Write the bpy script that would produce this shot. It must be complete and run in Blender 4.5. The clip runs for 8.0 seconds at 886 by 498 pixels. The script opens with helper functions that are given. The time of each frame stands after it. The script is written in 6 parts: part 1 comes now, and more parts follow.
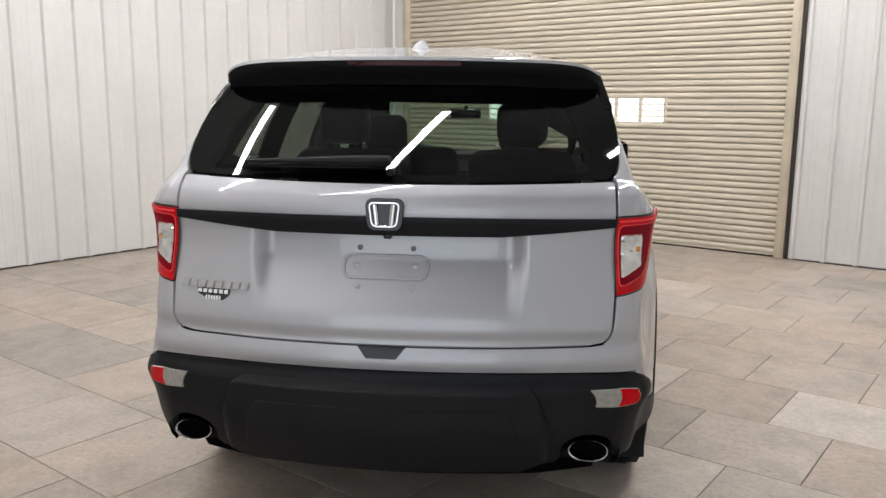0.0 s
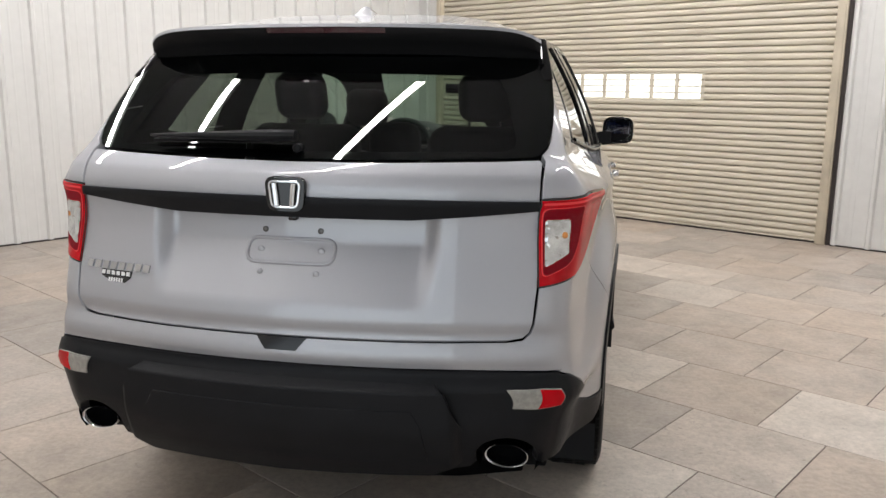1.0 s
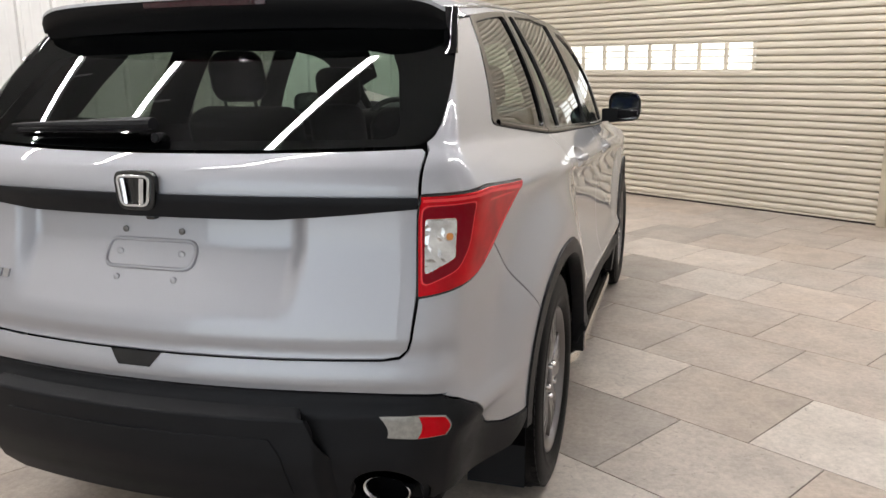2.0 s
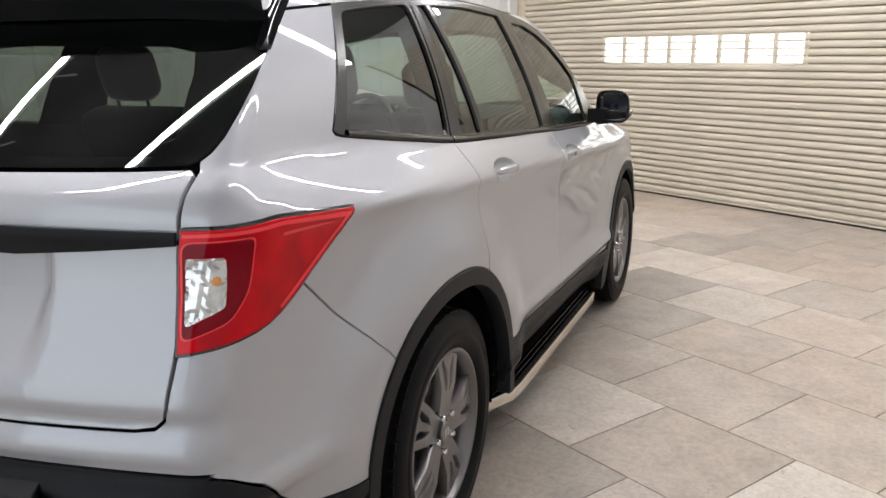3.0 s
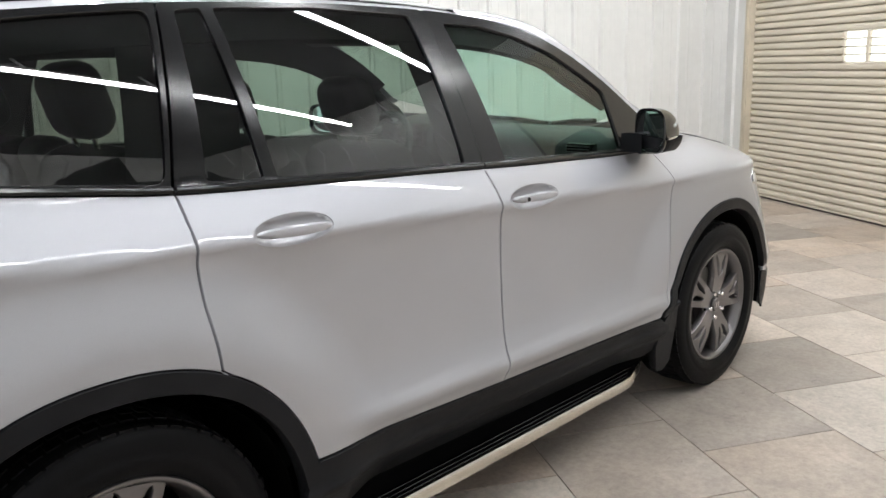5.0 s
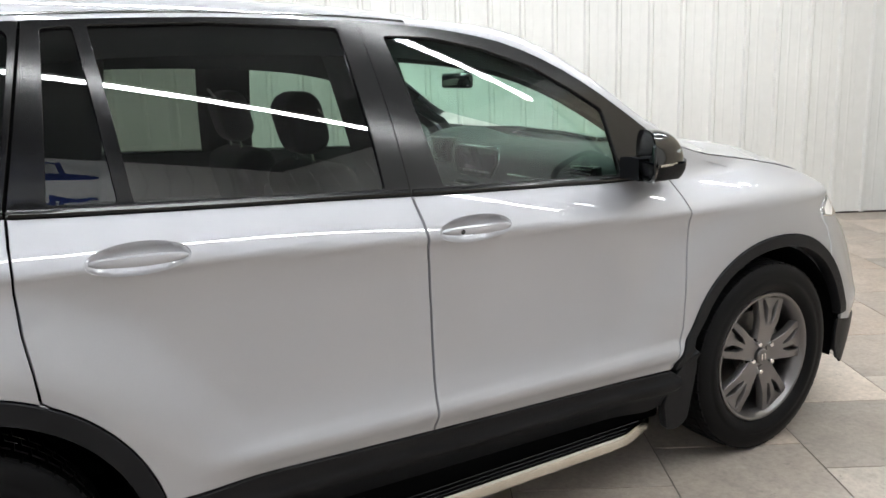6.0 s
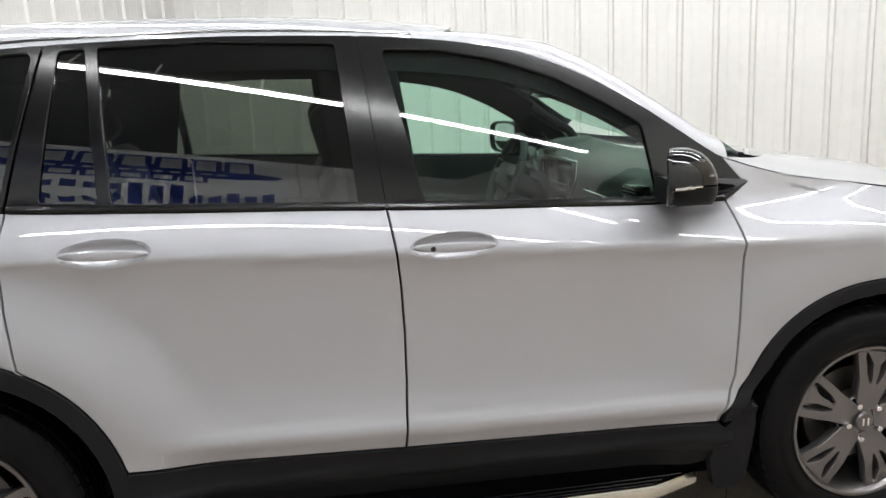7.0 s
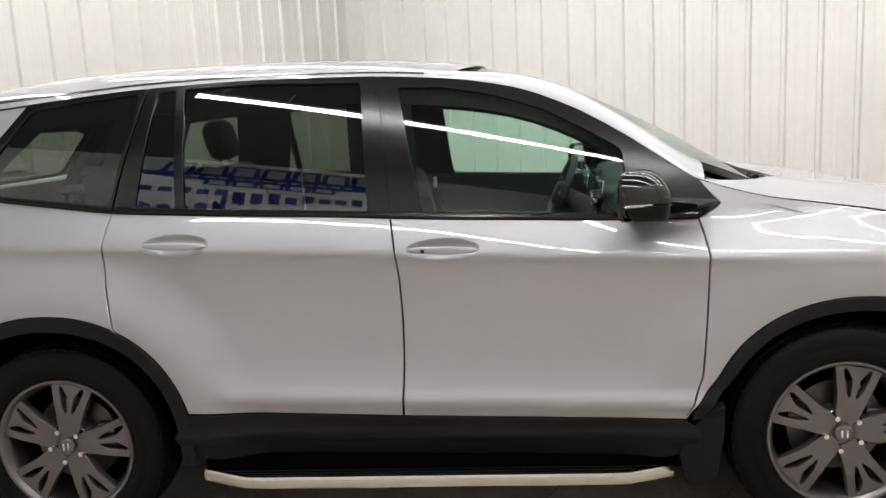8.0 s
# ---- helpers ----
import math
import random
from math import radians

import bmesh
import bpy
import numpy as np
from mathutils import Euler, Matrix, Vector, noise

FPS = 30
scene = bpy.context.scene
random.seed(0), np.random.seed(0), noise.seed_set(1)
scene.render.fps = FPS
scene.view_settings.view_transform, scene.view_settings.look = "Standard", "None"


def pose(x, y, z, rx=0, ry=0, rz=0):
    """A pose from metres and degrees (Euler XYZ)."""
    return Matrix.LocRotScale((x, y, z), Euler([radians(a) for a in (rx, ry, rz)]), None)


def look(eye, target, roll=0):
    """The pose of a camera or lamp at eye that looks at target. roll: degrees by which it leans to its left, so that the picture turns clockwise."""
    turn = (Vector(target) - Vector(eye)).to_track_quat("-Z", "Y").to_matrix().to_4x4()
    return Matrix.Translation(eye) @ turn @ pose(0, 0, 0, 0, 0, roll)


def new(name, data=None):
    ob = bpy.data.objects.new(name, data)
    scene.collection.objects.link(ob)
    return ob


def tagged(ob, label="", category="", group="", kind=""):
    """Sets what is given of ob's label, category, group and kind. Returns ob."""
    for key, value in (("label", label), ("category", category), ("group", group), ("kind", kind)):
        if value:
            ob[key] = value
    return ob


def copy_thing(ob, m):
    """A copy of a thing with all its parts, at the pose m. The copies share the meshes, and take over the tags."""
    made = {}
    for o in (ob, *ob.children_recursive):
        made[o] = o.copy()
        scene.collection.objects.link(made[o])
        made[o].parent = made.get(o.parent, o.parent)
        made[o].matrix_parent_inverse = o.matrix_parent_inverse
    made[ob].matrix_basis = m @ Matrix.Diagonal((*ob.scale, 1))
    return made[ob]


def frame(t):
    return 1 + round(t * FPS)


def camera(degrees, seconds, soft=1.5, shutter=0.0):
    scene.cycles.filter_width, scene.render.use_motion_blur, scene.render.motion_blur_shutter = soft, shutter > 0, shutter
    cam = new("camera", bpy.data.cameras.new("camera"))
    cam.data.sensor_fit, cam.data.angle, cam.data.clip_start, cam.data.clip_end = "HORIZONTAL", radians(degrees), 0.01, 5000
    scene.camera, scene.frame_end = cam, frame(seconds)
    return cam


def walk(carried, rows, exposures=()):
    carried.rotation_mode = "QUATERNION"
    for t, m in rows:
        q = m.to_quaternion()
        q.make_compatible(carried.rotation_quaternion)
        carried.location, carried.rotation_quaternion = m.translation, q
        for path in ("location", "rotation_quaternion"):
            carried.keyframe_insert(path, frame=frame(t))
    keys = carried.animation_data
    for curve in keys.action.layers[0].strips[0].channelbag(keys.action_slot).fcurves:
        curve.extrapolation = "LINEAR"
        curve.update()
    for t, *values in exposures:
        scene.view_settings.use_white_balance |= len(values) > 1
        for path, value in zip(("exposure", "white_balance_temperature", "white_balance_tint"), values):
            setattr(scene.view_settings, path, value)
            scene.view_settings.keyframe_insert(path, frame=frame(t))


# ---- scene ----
cam = camera(57.5, 8.0)

PATH = [
    (0, (0.462, -3.503, 1.529), (0.247, -1.544, 1.188), 0.6),
    (0.5, (0.67, -3.374, 1.522), (0.376, -1.428, 1.166), 1.3),
    (1, (0.9, -3.215, 1.511), (0.527, -1.29, 1.117), 0.6),
    (2.5, (1.597, -2.454, 1.513), (0.934, -0.626, 1.046), -0.7),
    (3, (1.822, -2.118, 1.527), (1.067, -0.327, 1.055), -0.5),
    (3.5, (2.004, -1.754, 1.509), (1.119, -0.019, 1.054), -1.3),
    (4, (2.181, -1.35, 1.513), (1.143, 0.301, 1.071), -1.9),
    (4.5, (2.406, -0.981, 1.517), (1.195, 0.547, 1.073), -1.9),
    (6, (2.907, 0.179, 1.547), (1.229, 1.176, 1.114), -2.0),
    (6.5, (3.018, 0.61, 1.543), (1.218, 1.376, 1.128), -1.5),
    (7, (3.175, 1.063, 1.547), (1.242, 1.378, 1.143), -2.5),
    (7.5, (3.412, 1.386, 1.521), (1.445, 1.355, 1.162), -3.2),
    (8, (3.675, 1.705, 1.564), (1.712, 1.53, 1.223), -3.0),
]

# the phone's exposure and white balance drift on the way: seconds, stops, kelvin, tint
EXPOSURES = [(0, -0.12, 6550, 10), (1, -0.09, 6550, 10), (2.5, 0.10, 6500, 11), (3.5, 0.10, 6300, 10), (4.5, 0.15, 6250, 8), (6, 0.24, 6230, 6), (7, 0.18, 6350, 7), (7.5, 0.12, 6450, 9), (8, 0.05, 6600, 10)]
walk(cam, [(t, look(eye, target, roll)) for t, eye, target, roll in PATH], EXPOSURES)

# ---------------------------------------------------------------- light
world = bpy.data.worlds.new("world")
scene.world = world
world.use_nodes = True
sky = world.node_tree.nodes.new("ShaderNodeTexSky")
sky.sky_type = "NISHITA"
sky.sun_disc = False
sky.sun_elevation, sky.sun_rotation = radians(40), radians(20)
world.node_tree.links.new(sky.outputs["Color"], world.node_tree.nodes["Background"].inputs["Color"])
world.node_tree.nodes["Background"].inputs["Strength"].default_value = 0.06
LED_POWER = 60.0

# ---------------------------------------------------------------- plan
TURN = radians(30.7)
CT, ST = math.cos(TURN), math.sin(TURN)
ROOM = Matrix(((CT, ST, 0, 0), (-ST, CT, 0, 0), (0, 0, 1, 0), (0, 0, 0, 1)))  # room axes u, n to the world
U0, U1, N0, N1, HIGH = -5.6, 4.2, -3.65, 6.15, 4.4
DOOR_L, DOOR_R, DOOR_H = -5.18, -0.09, 3.9
ENTRY_L, ENTRY_R, ENTRY_H = 0.8, 3.8, 3.0   # unseen doorway behind the car, assumed for the cool light on its tail


def room(u, n, z=0.0):
    return ROOM @ Vector((u, n, z))


# ---------------------------------------------------------------- materials
def material(name, base, rough=0.5, metal=0.0, coat=0.0, var=0.0, var_scale=6.0, var2=0.0, var2_scale=60.0,
             bump=0.0, bump_scale=200.0, rough_var=0.0, island=0.0, spec=0.5, coat_rough=0.03, coat_ior=1.5, place=False, edge=1.0):
    """A principled material with colour variation at two scales, uneven gloss and fine relief."""
    m = bpy.data.materials.new(name)
    m.use_nodes = True
    nt = m.node_tree
    b = nt.nodes["Principled BSDF"]
    b.inputs["Base Color"].default_value = (*base, 1)
    b.inputs["Roughness"].default_value = rough
    b.inputs["Metallic"].default_value = metal
    b.inputs["Coat Weight"].default_value = coat
    b.inputs["Coat Roughness"].default_value = coat_rough
    b.inputs["Coat IOR"].default_value = coat_ior
    b.inputs["Specular IOR Level"].default_value = spec
    b.inputs["Specular Tint"].default_value = (edge, edge, edge, 1)
    where = nt.nodes.new("ShaderNodeNewGeometry").outputs["Position"] if place else nt.nodes.new("ShaderNodeTexCoord").outputs["Object"]
    last = None

    def noise_node(scale, detail=4.0):
        n = nt.nodes.new("ShaderNodeTexNoise")
        n.inputs["Scale"].default_value = scale
        n.inputs["Detail"].default_value = detail
        nt.links.new(where, n.inputs["Vector"])
        return n

    def scaled(last, factor_socket, lo, hi):
        ramp = nt.nodes.new("ShaderNodeMapRange")
        ramp.inputs["From Min"].default_value, ramp.inputs["From Max"].default_value = 0.3, 0.7
        ramp.inputs["To Min"].default_value, ramp.inputs["To Max"].default_value = lo, hi
        nt.links.new(factor_socket, ramp.inputs["Value"])
        mul = nt.nodes.new("ShaderNodeVectorMath")
        mul.operation = "SCALE"
        if last is None:
            mul.inputs[0].default_value = base
        else:
            nt.links.new(last, mul.inputs[0])
        nt.links.new(ramp.outputs[0], mul.inputs["Scale"])
        return mul.outputs[0]

    if var:
        last = scaled(last, noise_node(var_scale).outputs["Fac"], 1 - var, 1 + var)
    if var2:
        last = scaled(last, noise_node(var2_scale, 2.0).outputs["Fac"], 1 - var2, 1 + var2)
    if island:
        info = nt.nodes.new("ShaderNodeObjectInfo")
        ramp = nt.nodes.new("ShaderNodeMapRange")
        ramp.inputs["To Min"].default_value, ramp.inputs["To Max"].default_value = 1 - island, 1 + island
        nt.links.new(info.outputs["Random"], ramp.inputs["Value"])
        mul = nt.nodes.new("ShaderNodeVectorMath")
        mul.operation = "SCALE"
        if last is None:
            mul.inputs[0].default_value = base
        else:
            nt.links.new(last, mul.inputs[0])
        nt.links.new(ramp.outputs[0], mul.inputs["Scale"])
        last = mul.outputs[0]
    if last is not None:
        nt.links.new(last, b.inputs["Base Color"])
    if rough_var:
        r = nt.nodes.new("ShaderNodeMapRange")
        r.inputs["From Min"].default_value, r.inputs["From Max"].default_value = 0.3, 0.7
        r.inputs["To Min"].default_value, r.inputs["To Max"].default_value = rough - rough_var, rough + rough_var
        nt.links.new(noise_node(var_scale * 2.3).outputs["Fac"], r.inputs["Value"])
        nt.links.new(r.outputs[0], b.inputs["Roughness"])
    if bump:
        bn = nt.nodes.new("ShaderNodeBump")
        bn.inputs["Strength"].default_value = bump
        bn.inputs["Distance"].default_value = 0.002
        nt.links.new(noise_node(bump_scale, 3.0).outputs["Fac"], bn.inputs["Height"])
        nt.links.new(bn.outputs[0], b.inputs["Normal"])
    return m


def pane_material(name, tint, gloss=1.0):
    """A thin tinted pane: light passes with the tint, gloss by Fresnel."""
    m = bpy.data.materials.new(name)
    m.use_nodes = True
    nt = m.node_tree
    nt.nodes.remove(nt.nodes["Principled BSDF"])
    out = nt.nodes["Material Output"]
    clear = nt.nodes.new("ShaderNodeBsdfTransparent")
    clear.inputs["Color"].default_value = (*tint, 1)
    shine = nt.nodes.new("ShaderNodeBsdfGlossy")
    shine.inputs["Roughness"].default_value = 0.0
    facing = nt.nodes.new("ShaderNodeLayerWeight")
    facing.inputs["Blend"].default_value = 0.5
    power = nt.nodes.new("ShaderNodeMath")
    power.operation = "POWER"
    power.inputs[1].default_value = 5.0
    nt.links.new(facing.outputs["Facing"], power.inputs[0])
    fres = nt.nodes.new("ShaderNodeMath")
    fres.operation = "MULTIPLY_ADD"
    fres.inputs[1].default_value, fres.inputs[2].default_value = 1 - 0.065 * gloss, 0.065 * gloss
    nt.links.new(power.outputs[0], fres.inputs[0])
    mix = nt.nodes.new("ShaderNodeMixShader")
    nt.links.new(fres.outputs[0], mix.inputs[0])
    nt.links.new(clear.outputs[0], mix.inputs[1])
    nt.links.new(shine.outputs[0], mix.inputs[2])
    nt.links.new(mix.outputs[0], out.inputs["Surface"])
    return m


def glow_material(name, color, strength):
    m = bpy.data.materials.new(name)
    m.use_nodes = True
    nt = m.node_tree
    nt.nodes.remove(nt.nodes["Principled BSDF"])
    e = nt.nodes.new("ShaderNodeEmission")
    e.inputs["Color"].default_value = (*color, 1)
    e.inputs["Strength"].default_value = strength
    nt.links.new(e.outputs[0], nt.nodes["Material Output"].inputs["Surface"])
    return m


PAINT = material("silver_paint", (0.425, 0.428, 0.452), 0.55, 0.62, coat=1.0, coat_ior=1.6, var2=0.05, var2_scale=900, coat_rough=0.012, edge=0.55, spec=0.3)
PLASTIC = material("black_plastic", (0.0085, 0.0089, 0.0104), 0.45, bump=0.25, bump_scale=900, var=0.15, spec=0.16)
SATIN = material("satin_black_trim", (0.005, 0.005, 0.0055), 0.17, var=0.1, spec=0.45)
MATT = material("matt_black_underside", (0.004, 0.004, 0.0045), 0.55, spec=0.2, var=0.1)
GLOSS = material("gloss_black", (0.004, 0.004, 0.0045), 0.03, coat=0.3)
FRIT = material("black_glass_border", (0.004, 0.004, 0.006), 0.05)
RUBBER = material("tyre_rubber", (0.0045, 0.0045, 0.005), 0.5, spec=0.10, var=0.2, bump=0.3, bump_scale=300)
RIM = material("grey_alloy", (0.150, 0.142, 0.142), 0.34, 0.8, coat=0.5, var=0.05)
CHROME = material("chrome", (0.75, 0.75, 0.76), 0.10, 1.0)
BRUSHED = material("stainless_trim", (0.68, 0.65, 0.58), 0.22, 1.0, var=0.06, var_scale=20)
STEEL = material("brake_steel", (0.16, 0.155, 0.15), 0.4, 1.0, var=0.15)
DARK = material("underbody_black", (0.002, 0.002, 0.0022), 0.9, var=0.2, spec=0.03)
CABIN = material("cabin_black", (0.004, 0.004, 0.0045), 0.65, spec=0.12, var=0.12, bump=0.08, bump_scale=500)
LEATHER = material("black_leather", (0.004, 0.004, 0.0045), 0.6, spec=0.12, var=0.15, bump=0.12, bump_scale=350)
DASH = material("dark_grey_dash", (0.013, 0.014, 0.015), 0.6, var=0.1)
LINER = material("headliner_grey", (0.035, 0.035, 0.036), 0.9, var=0.06)
RED = material("red_lens", (0.52, 0.000, 0.005), 0.35, 0.35, coat=0.5, var=0.22, var_scale=14, spec=0.0, coat_rough=0.01)
DEEP_RED = material("deep_red_lens", (0.20, 0.000, 0.006), 0.5, coat=0.35, spec=0.0, coat_rough=0.01)
REFLECTOR = material("clear_reflector", (0.30, 0.29, 0.265), 0.25, 0.2, coat=1.0, var=0.15, var_scale=80, bump=0.6, bump_scale=150)
GUIDE = material("red_light_guide", (0.85, 0.045, 0.055), 0.25, coat=0.5, spec=0.1)
BRAKE = material("dark_brake_lens", (0.035, 0.001, 0.005), 0.2, coat=1.0, spec=0.2)
FACET = material("lamp_reflector", (0.62, 0.61, 0.60), 0.10, 0.85, coat=0.6, var=0.25, var_scale=30)
CLEAR = material("clear_lens", (0.50, 0.485, 0.46), 0.07, 0.9, coat=1.0, var=0.35, var_scale=45, bump=1.0, bump_scale=38)
# white base stands in for the bright shine of the headlamp strip
LIT_WHITE = material("lit_white_lens", (0.86, 0.86, 0.85), 0.22, coat=1.0, var=0.08, var_scale=40, coat_rough=0.03)
AMBER = material("amber_bulb", (0.62, 0.24, 0.05), 0.2, coat=1.0, var=0.25, var_scale=60)
MIRROR = material("mirror_glass", (0.72, 0.74, 0.76), 0.0, 1.0)
PRIVACY = pane_material("privacy_glass", (0.36, 0.405, 0.36), 1.6)
GREEN = pane_material("green_glass", (0.70, 0.88, 0.79), 1.2)
WALL = material("white_wall_sheet", (0.63, 0.625, 0.607), 0.42, var=0.035, var_scale=1.3, var2=0.02, var2_scale=14, rough_var=0.08, island=0.012, place=True)
SHUTTER = material("cream_shutter", (0.58, 0.525, 0.43), 0.5, var=0.05, var_scale=2.0, rough_var=0.08, island=0.03, place=True)
JAMB = material("cream_door_guide", (0.50, 0.44, 0.34), 0.5, var=0.12, var_scale=5.0)
SEAL = material("black_door_seal", (0.03, 0.022, 0.02), 0.8, var=0.2)
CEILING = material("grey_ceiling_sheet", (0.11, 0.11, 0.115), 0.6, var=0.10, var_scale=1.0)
LED = glow_material("led_light", (1.0, 0.98, 0.975), LED_POWER)
HOUSING = material("white_housing", (0.7, 0.7, 0.7), 0.5, var=0.03)
DAY = glow_material("daylight", (1.0, 1.0, 0.98), 3.2)
BANNER = material("white_banner", (0.72, 0.73, 0.74), 0.5, var=0.03)
BLUE = material("blue_print", (0.015, 0.05, 0.33), 0.5, var=0.05)
GREYTEXT = material("badge_grey", (0.50, 0.50, 0.51), 0.15, 1.0)
WHITETEXT = material("white_print", (0.75, 0.75, 0.75), 0.5)


def tile_material(name, warm, cool, rough_specks):
    """Worn stone-look tile: each tile has its own tone, from warm beige to grey, with clouds, specks and scuffs."""
    m = bpy.data.materials.new(name)
    m.use_nodes = True
    nt = m.node_tree
    b = nt.nodes["Principled BSDF"]
    pos = nt.nodes.new("ShaderNodeNewGeometry").outputs["Position"]
    rnd = nt.nodes.new("ShaderNodeObjectInfo").outputs["Random"]

    def math_node(op, a, c):
        n = nt.nodes.new("ShaderNodeMath")
        n.operation = op
        for k, v in enumerate((a, c)):
            if isinstance(v, (int, float)):
                n.inputs[k].default_value = v
            else:
                nt.links.new(v, n.inputs[k])
        return n.outputs[0]

    def noise_at(scale, detail, rough=0.55, warp=0.0):
        n = nt.nodes.new("ShaderNodeTexNoise")
        n.noise_dimensions = "4D"
        n.inputs["Scale"].default_value = scale
        n.inputs["Detail"].default_value = detail
        n.inputs["Roughness"].default_value = rough
        n.inputs["Distortion"].default_value = warp
        nt.links.new(pos, n.inputs["Vector"])
        nt.links.new(math_node("MULTIPLY", rnd, 40.0), n.inputs["W"])
        return n.outputs["Fac"]

    def span(v, f0, f1, t0, t1):
        n = nt.nodes.new("ShaderNodeMapRange")
        for k, x in zip(("From Min", "From Max", "To Min", "To Max"), (f0, f1, t0, t1)):
            n.inputs[k].default_value = x
        nt.links.new(v, n.inputs["Value"])
        return n.outputs[0]

    mix = nt.nodes.new("ShaderNodeMix")
    mix.data_type = "RGBA"
    mix.inputs["A"].default_value = (*warm, 1)
    mix.inputs["B"].default_value = (*cool, 1)
    other = math_node("FRACT", math_node("MULTIPLY", rnd, 7.13), 0.0)
    nt.links.new(math_node("ADD", span(other, 0, 1, -0.15, 0.75), span(noise_at(2.0, 3.0), 0.3, 0.7, -0.2, 0.45)), mix.inputs["Factor"])
    tone = math_node("MULTIPLY", span(rnd, 0, 1, 0.90, 1.10), span(noise_at(3.2, 5.0, 0.6, 0.6), 0.28, 0.72, 0.78, 1.16))
    tone = math_node("MULTIPLY", tone, span(noise_at(38.0, 5.0, 0.75), 0.32, 0.62, 0.76, 1.07))
    specks = span(noise_at(13.0, 7.0, 0.8, 1.5), 0.32, 0.42, rough_specks, 1.0)
    tone = math_node("MULTIPLY", tone, specks)
    col = nt.nodes.new("ShaderNodeVectorMath")
    col.operation = "SCALE"
    nt.links.new(mix.outputs["Result"], col.inputs[0])
    nt.links.new(tone, col.inputs["Scale"])
    nt.links.new(col.outputs[0], b.inputs["Base Color"])
    nt.links.new(span(noise_at(5.0, 4.0), 0.3, 0.7, 0.30, 0.52), b.inputs["Roughness"])
    bn = nt.nodes.new("ShaderNodeBump")
    bn.inputs["Strength"].default_value = 0.35
    bn.inputs["Distance"].default_value = 0.002
    nt.links.new(noise_at(60.0, 5.0, 0.7), bn.inputs["Height"])
    nt.links.new(bn.outputs[0], b.inputs["Normal"])
    return m


TILE_WARM = tile_material("warm_stone_tile", (0.440, 0.362, 0.295), (0.405, 0.355, 0.310), 0.68)
TILE_GREY = tile_material("grey_stone_tile", (0.365, 0.310, 0.262), (0.335, 0.300, 0.265), 0.66)
TILE_PALE = tile_material("pale_speckled_tile", (0.530, 0.455, 0.388), (0.505, 0.455, 0.400), 0.46)
GROUT = material("dark_joint", (0.10, 0.09, 0.08), 0.9, var=0.2)


# ---------------------------------------------------------------- mesh tools
def link_mesh(name, verts, faces, mat, parent=None, label="", normals=None, smooth=True):
    me = bpy.data.meshes.new(name)
    me.from_pydata([tuple(v) for v in verts], [], faces)
    me.materials.append(mat)
    if smooth:
        me.polygons.foreach_set("use_smooth", [True] * len(me.polygons))
    if normals is not None:
        me.normals_split_custom_set_from_vertices([tuple(n) for n in normals])
    me.update()
    ob = new(name, me)
    if parent is not None:
        ob.parent = parent
    if label:
        tagged(ob, label)
    return ob


def part(name, bm, mat, parent=None, label="", smooth=True, angle=35):
    """One bmesh as one mesh object under a thing or a part."""
    bmesh.ops.recalc_face_normals(bm, faces=bm.faces)
    me = bpy.data.meshes.new(name)
    for fc in bm.faces:
        fc.smooth = smooth
    if smooth:
        for e in bm.edges:
            if len(e.link_faces) == 2 and e.calc_face_angle(0.0) > radians(angle):
                e.smooth = False
    bm.to_mesh(me)
    bm.free()
    me.materials.append(mat)
    ob = new(name, me)
    if parent is not None:
        ob.parent = parent
    if label:
        tagged(ob, label)
    return ob


def box_bm(x0, x1, y0, y1, z0, z1, bevel=0.0, segments=2, bm=None, m=None):
    own = bmesh.new()
    bmesh.ops.create_cube(own, size=1.0, matrix=Matrix.LocRotScale(((x0 + x1) / 2, (y0 + y1) / 2, (z0 + z1) / 2), None,
                                                                    (x1 - x0, y1 - y0, z1 - z0)))
    if bevel:
        bmesh.ops.bevel(own, geom=own.edges[:], offset=bevel, segments=segments, affect="EDGES", profile=0.5)
    if m is not None:
        own.transform(m)
    return join_bm(bm, own)


def join_bm(bm, own):
    if bm is None:
        return own
    me = bpy.data.meshes.new("tmp")
    own.to_mesh(me)
    own.free()
    bm.from_mesh(me)
    bpy.data.meshes.remove(me)
    return bm


def lathe(profile, steps=48, axis="X"):
    """A turned body: profile of (along, radius) round the x axis."""
    bm = bmesh.new()
    rings = []
    for a, r in profile:
        rings.append([bm.verts.new((a, r * math.cos(2 * math.pi * k / steps), r * math.sin(2 * math.pi * k / steps))) for k in range(steps)])
    for p, q in zip(rings, rings[1:]):
        for k in range(steps):
            bm.faces.new((p[k], p[(k + 1) % steps], q[(k + 1) % steps], q[k]))
    return bm


def tube(points, radius, steps=10, flat=1.0, bm=None):
    """A round rod along points."""
    bm = bm or bmesh.new()
    rings = []
    pts = [Vector(p) for p in points]
    for i, p in enumerate(pts):
        d = (pts[min(i + 1, len(pts) - 1)] - pts[max(i - 1, 0)]).normalized()
        up = Vector((0, 0, 1)) if abs(d.z) < 0.9 else Vector((1, 0, 0))
        a = d.cross(up).normalized()
        b = a.cross(d).normalized()
        r = radius[i] if isinstance(radius, (list, tuple)) else radius
        rings.append([bm.verts.new(p + a * (r * math.cos(2 * math.pi * k / steps)) + b * (r * flat * math.sin(2 * math.pi * k / steps))) for k in range(steps)])
    for p, q in zip(rings, rings[1:]):
        for k in range(steps):
            bm.faces.new((p[k], p[(k + 1) % steps], q[(k + 1) % steps], q[k]))
    bm.faces.new(rings[0][::-1])
    bm.faces.new(rings[-1])
    return bm


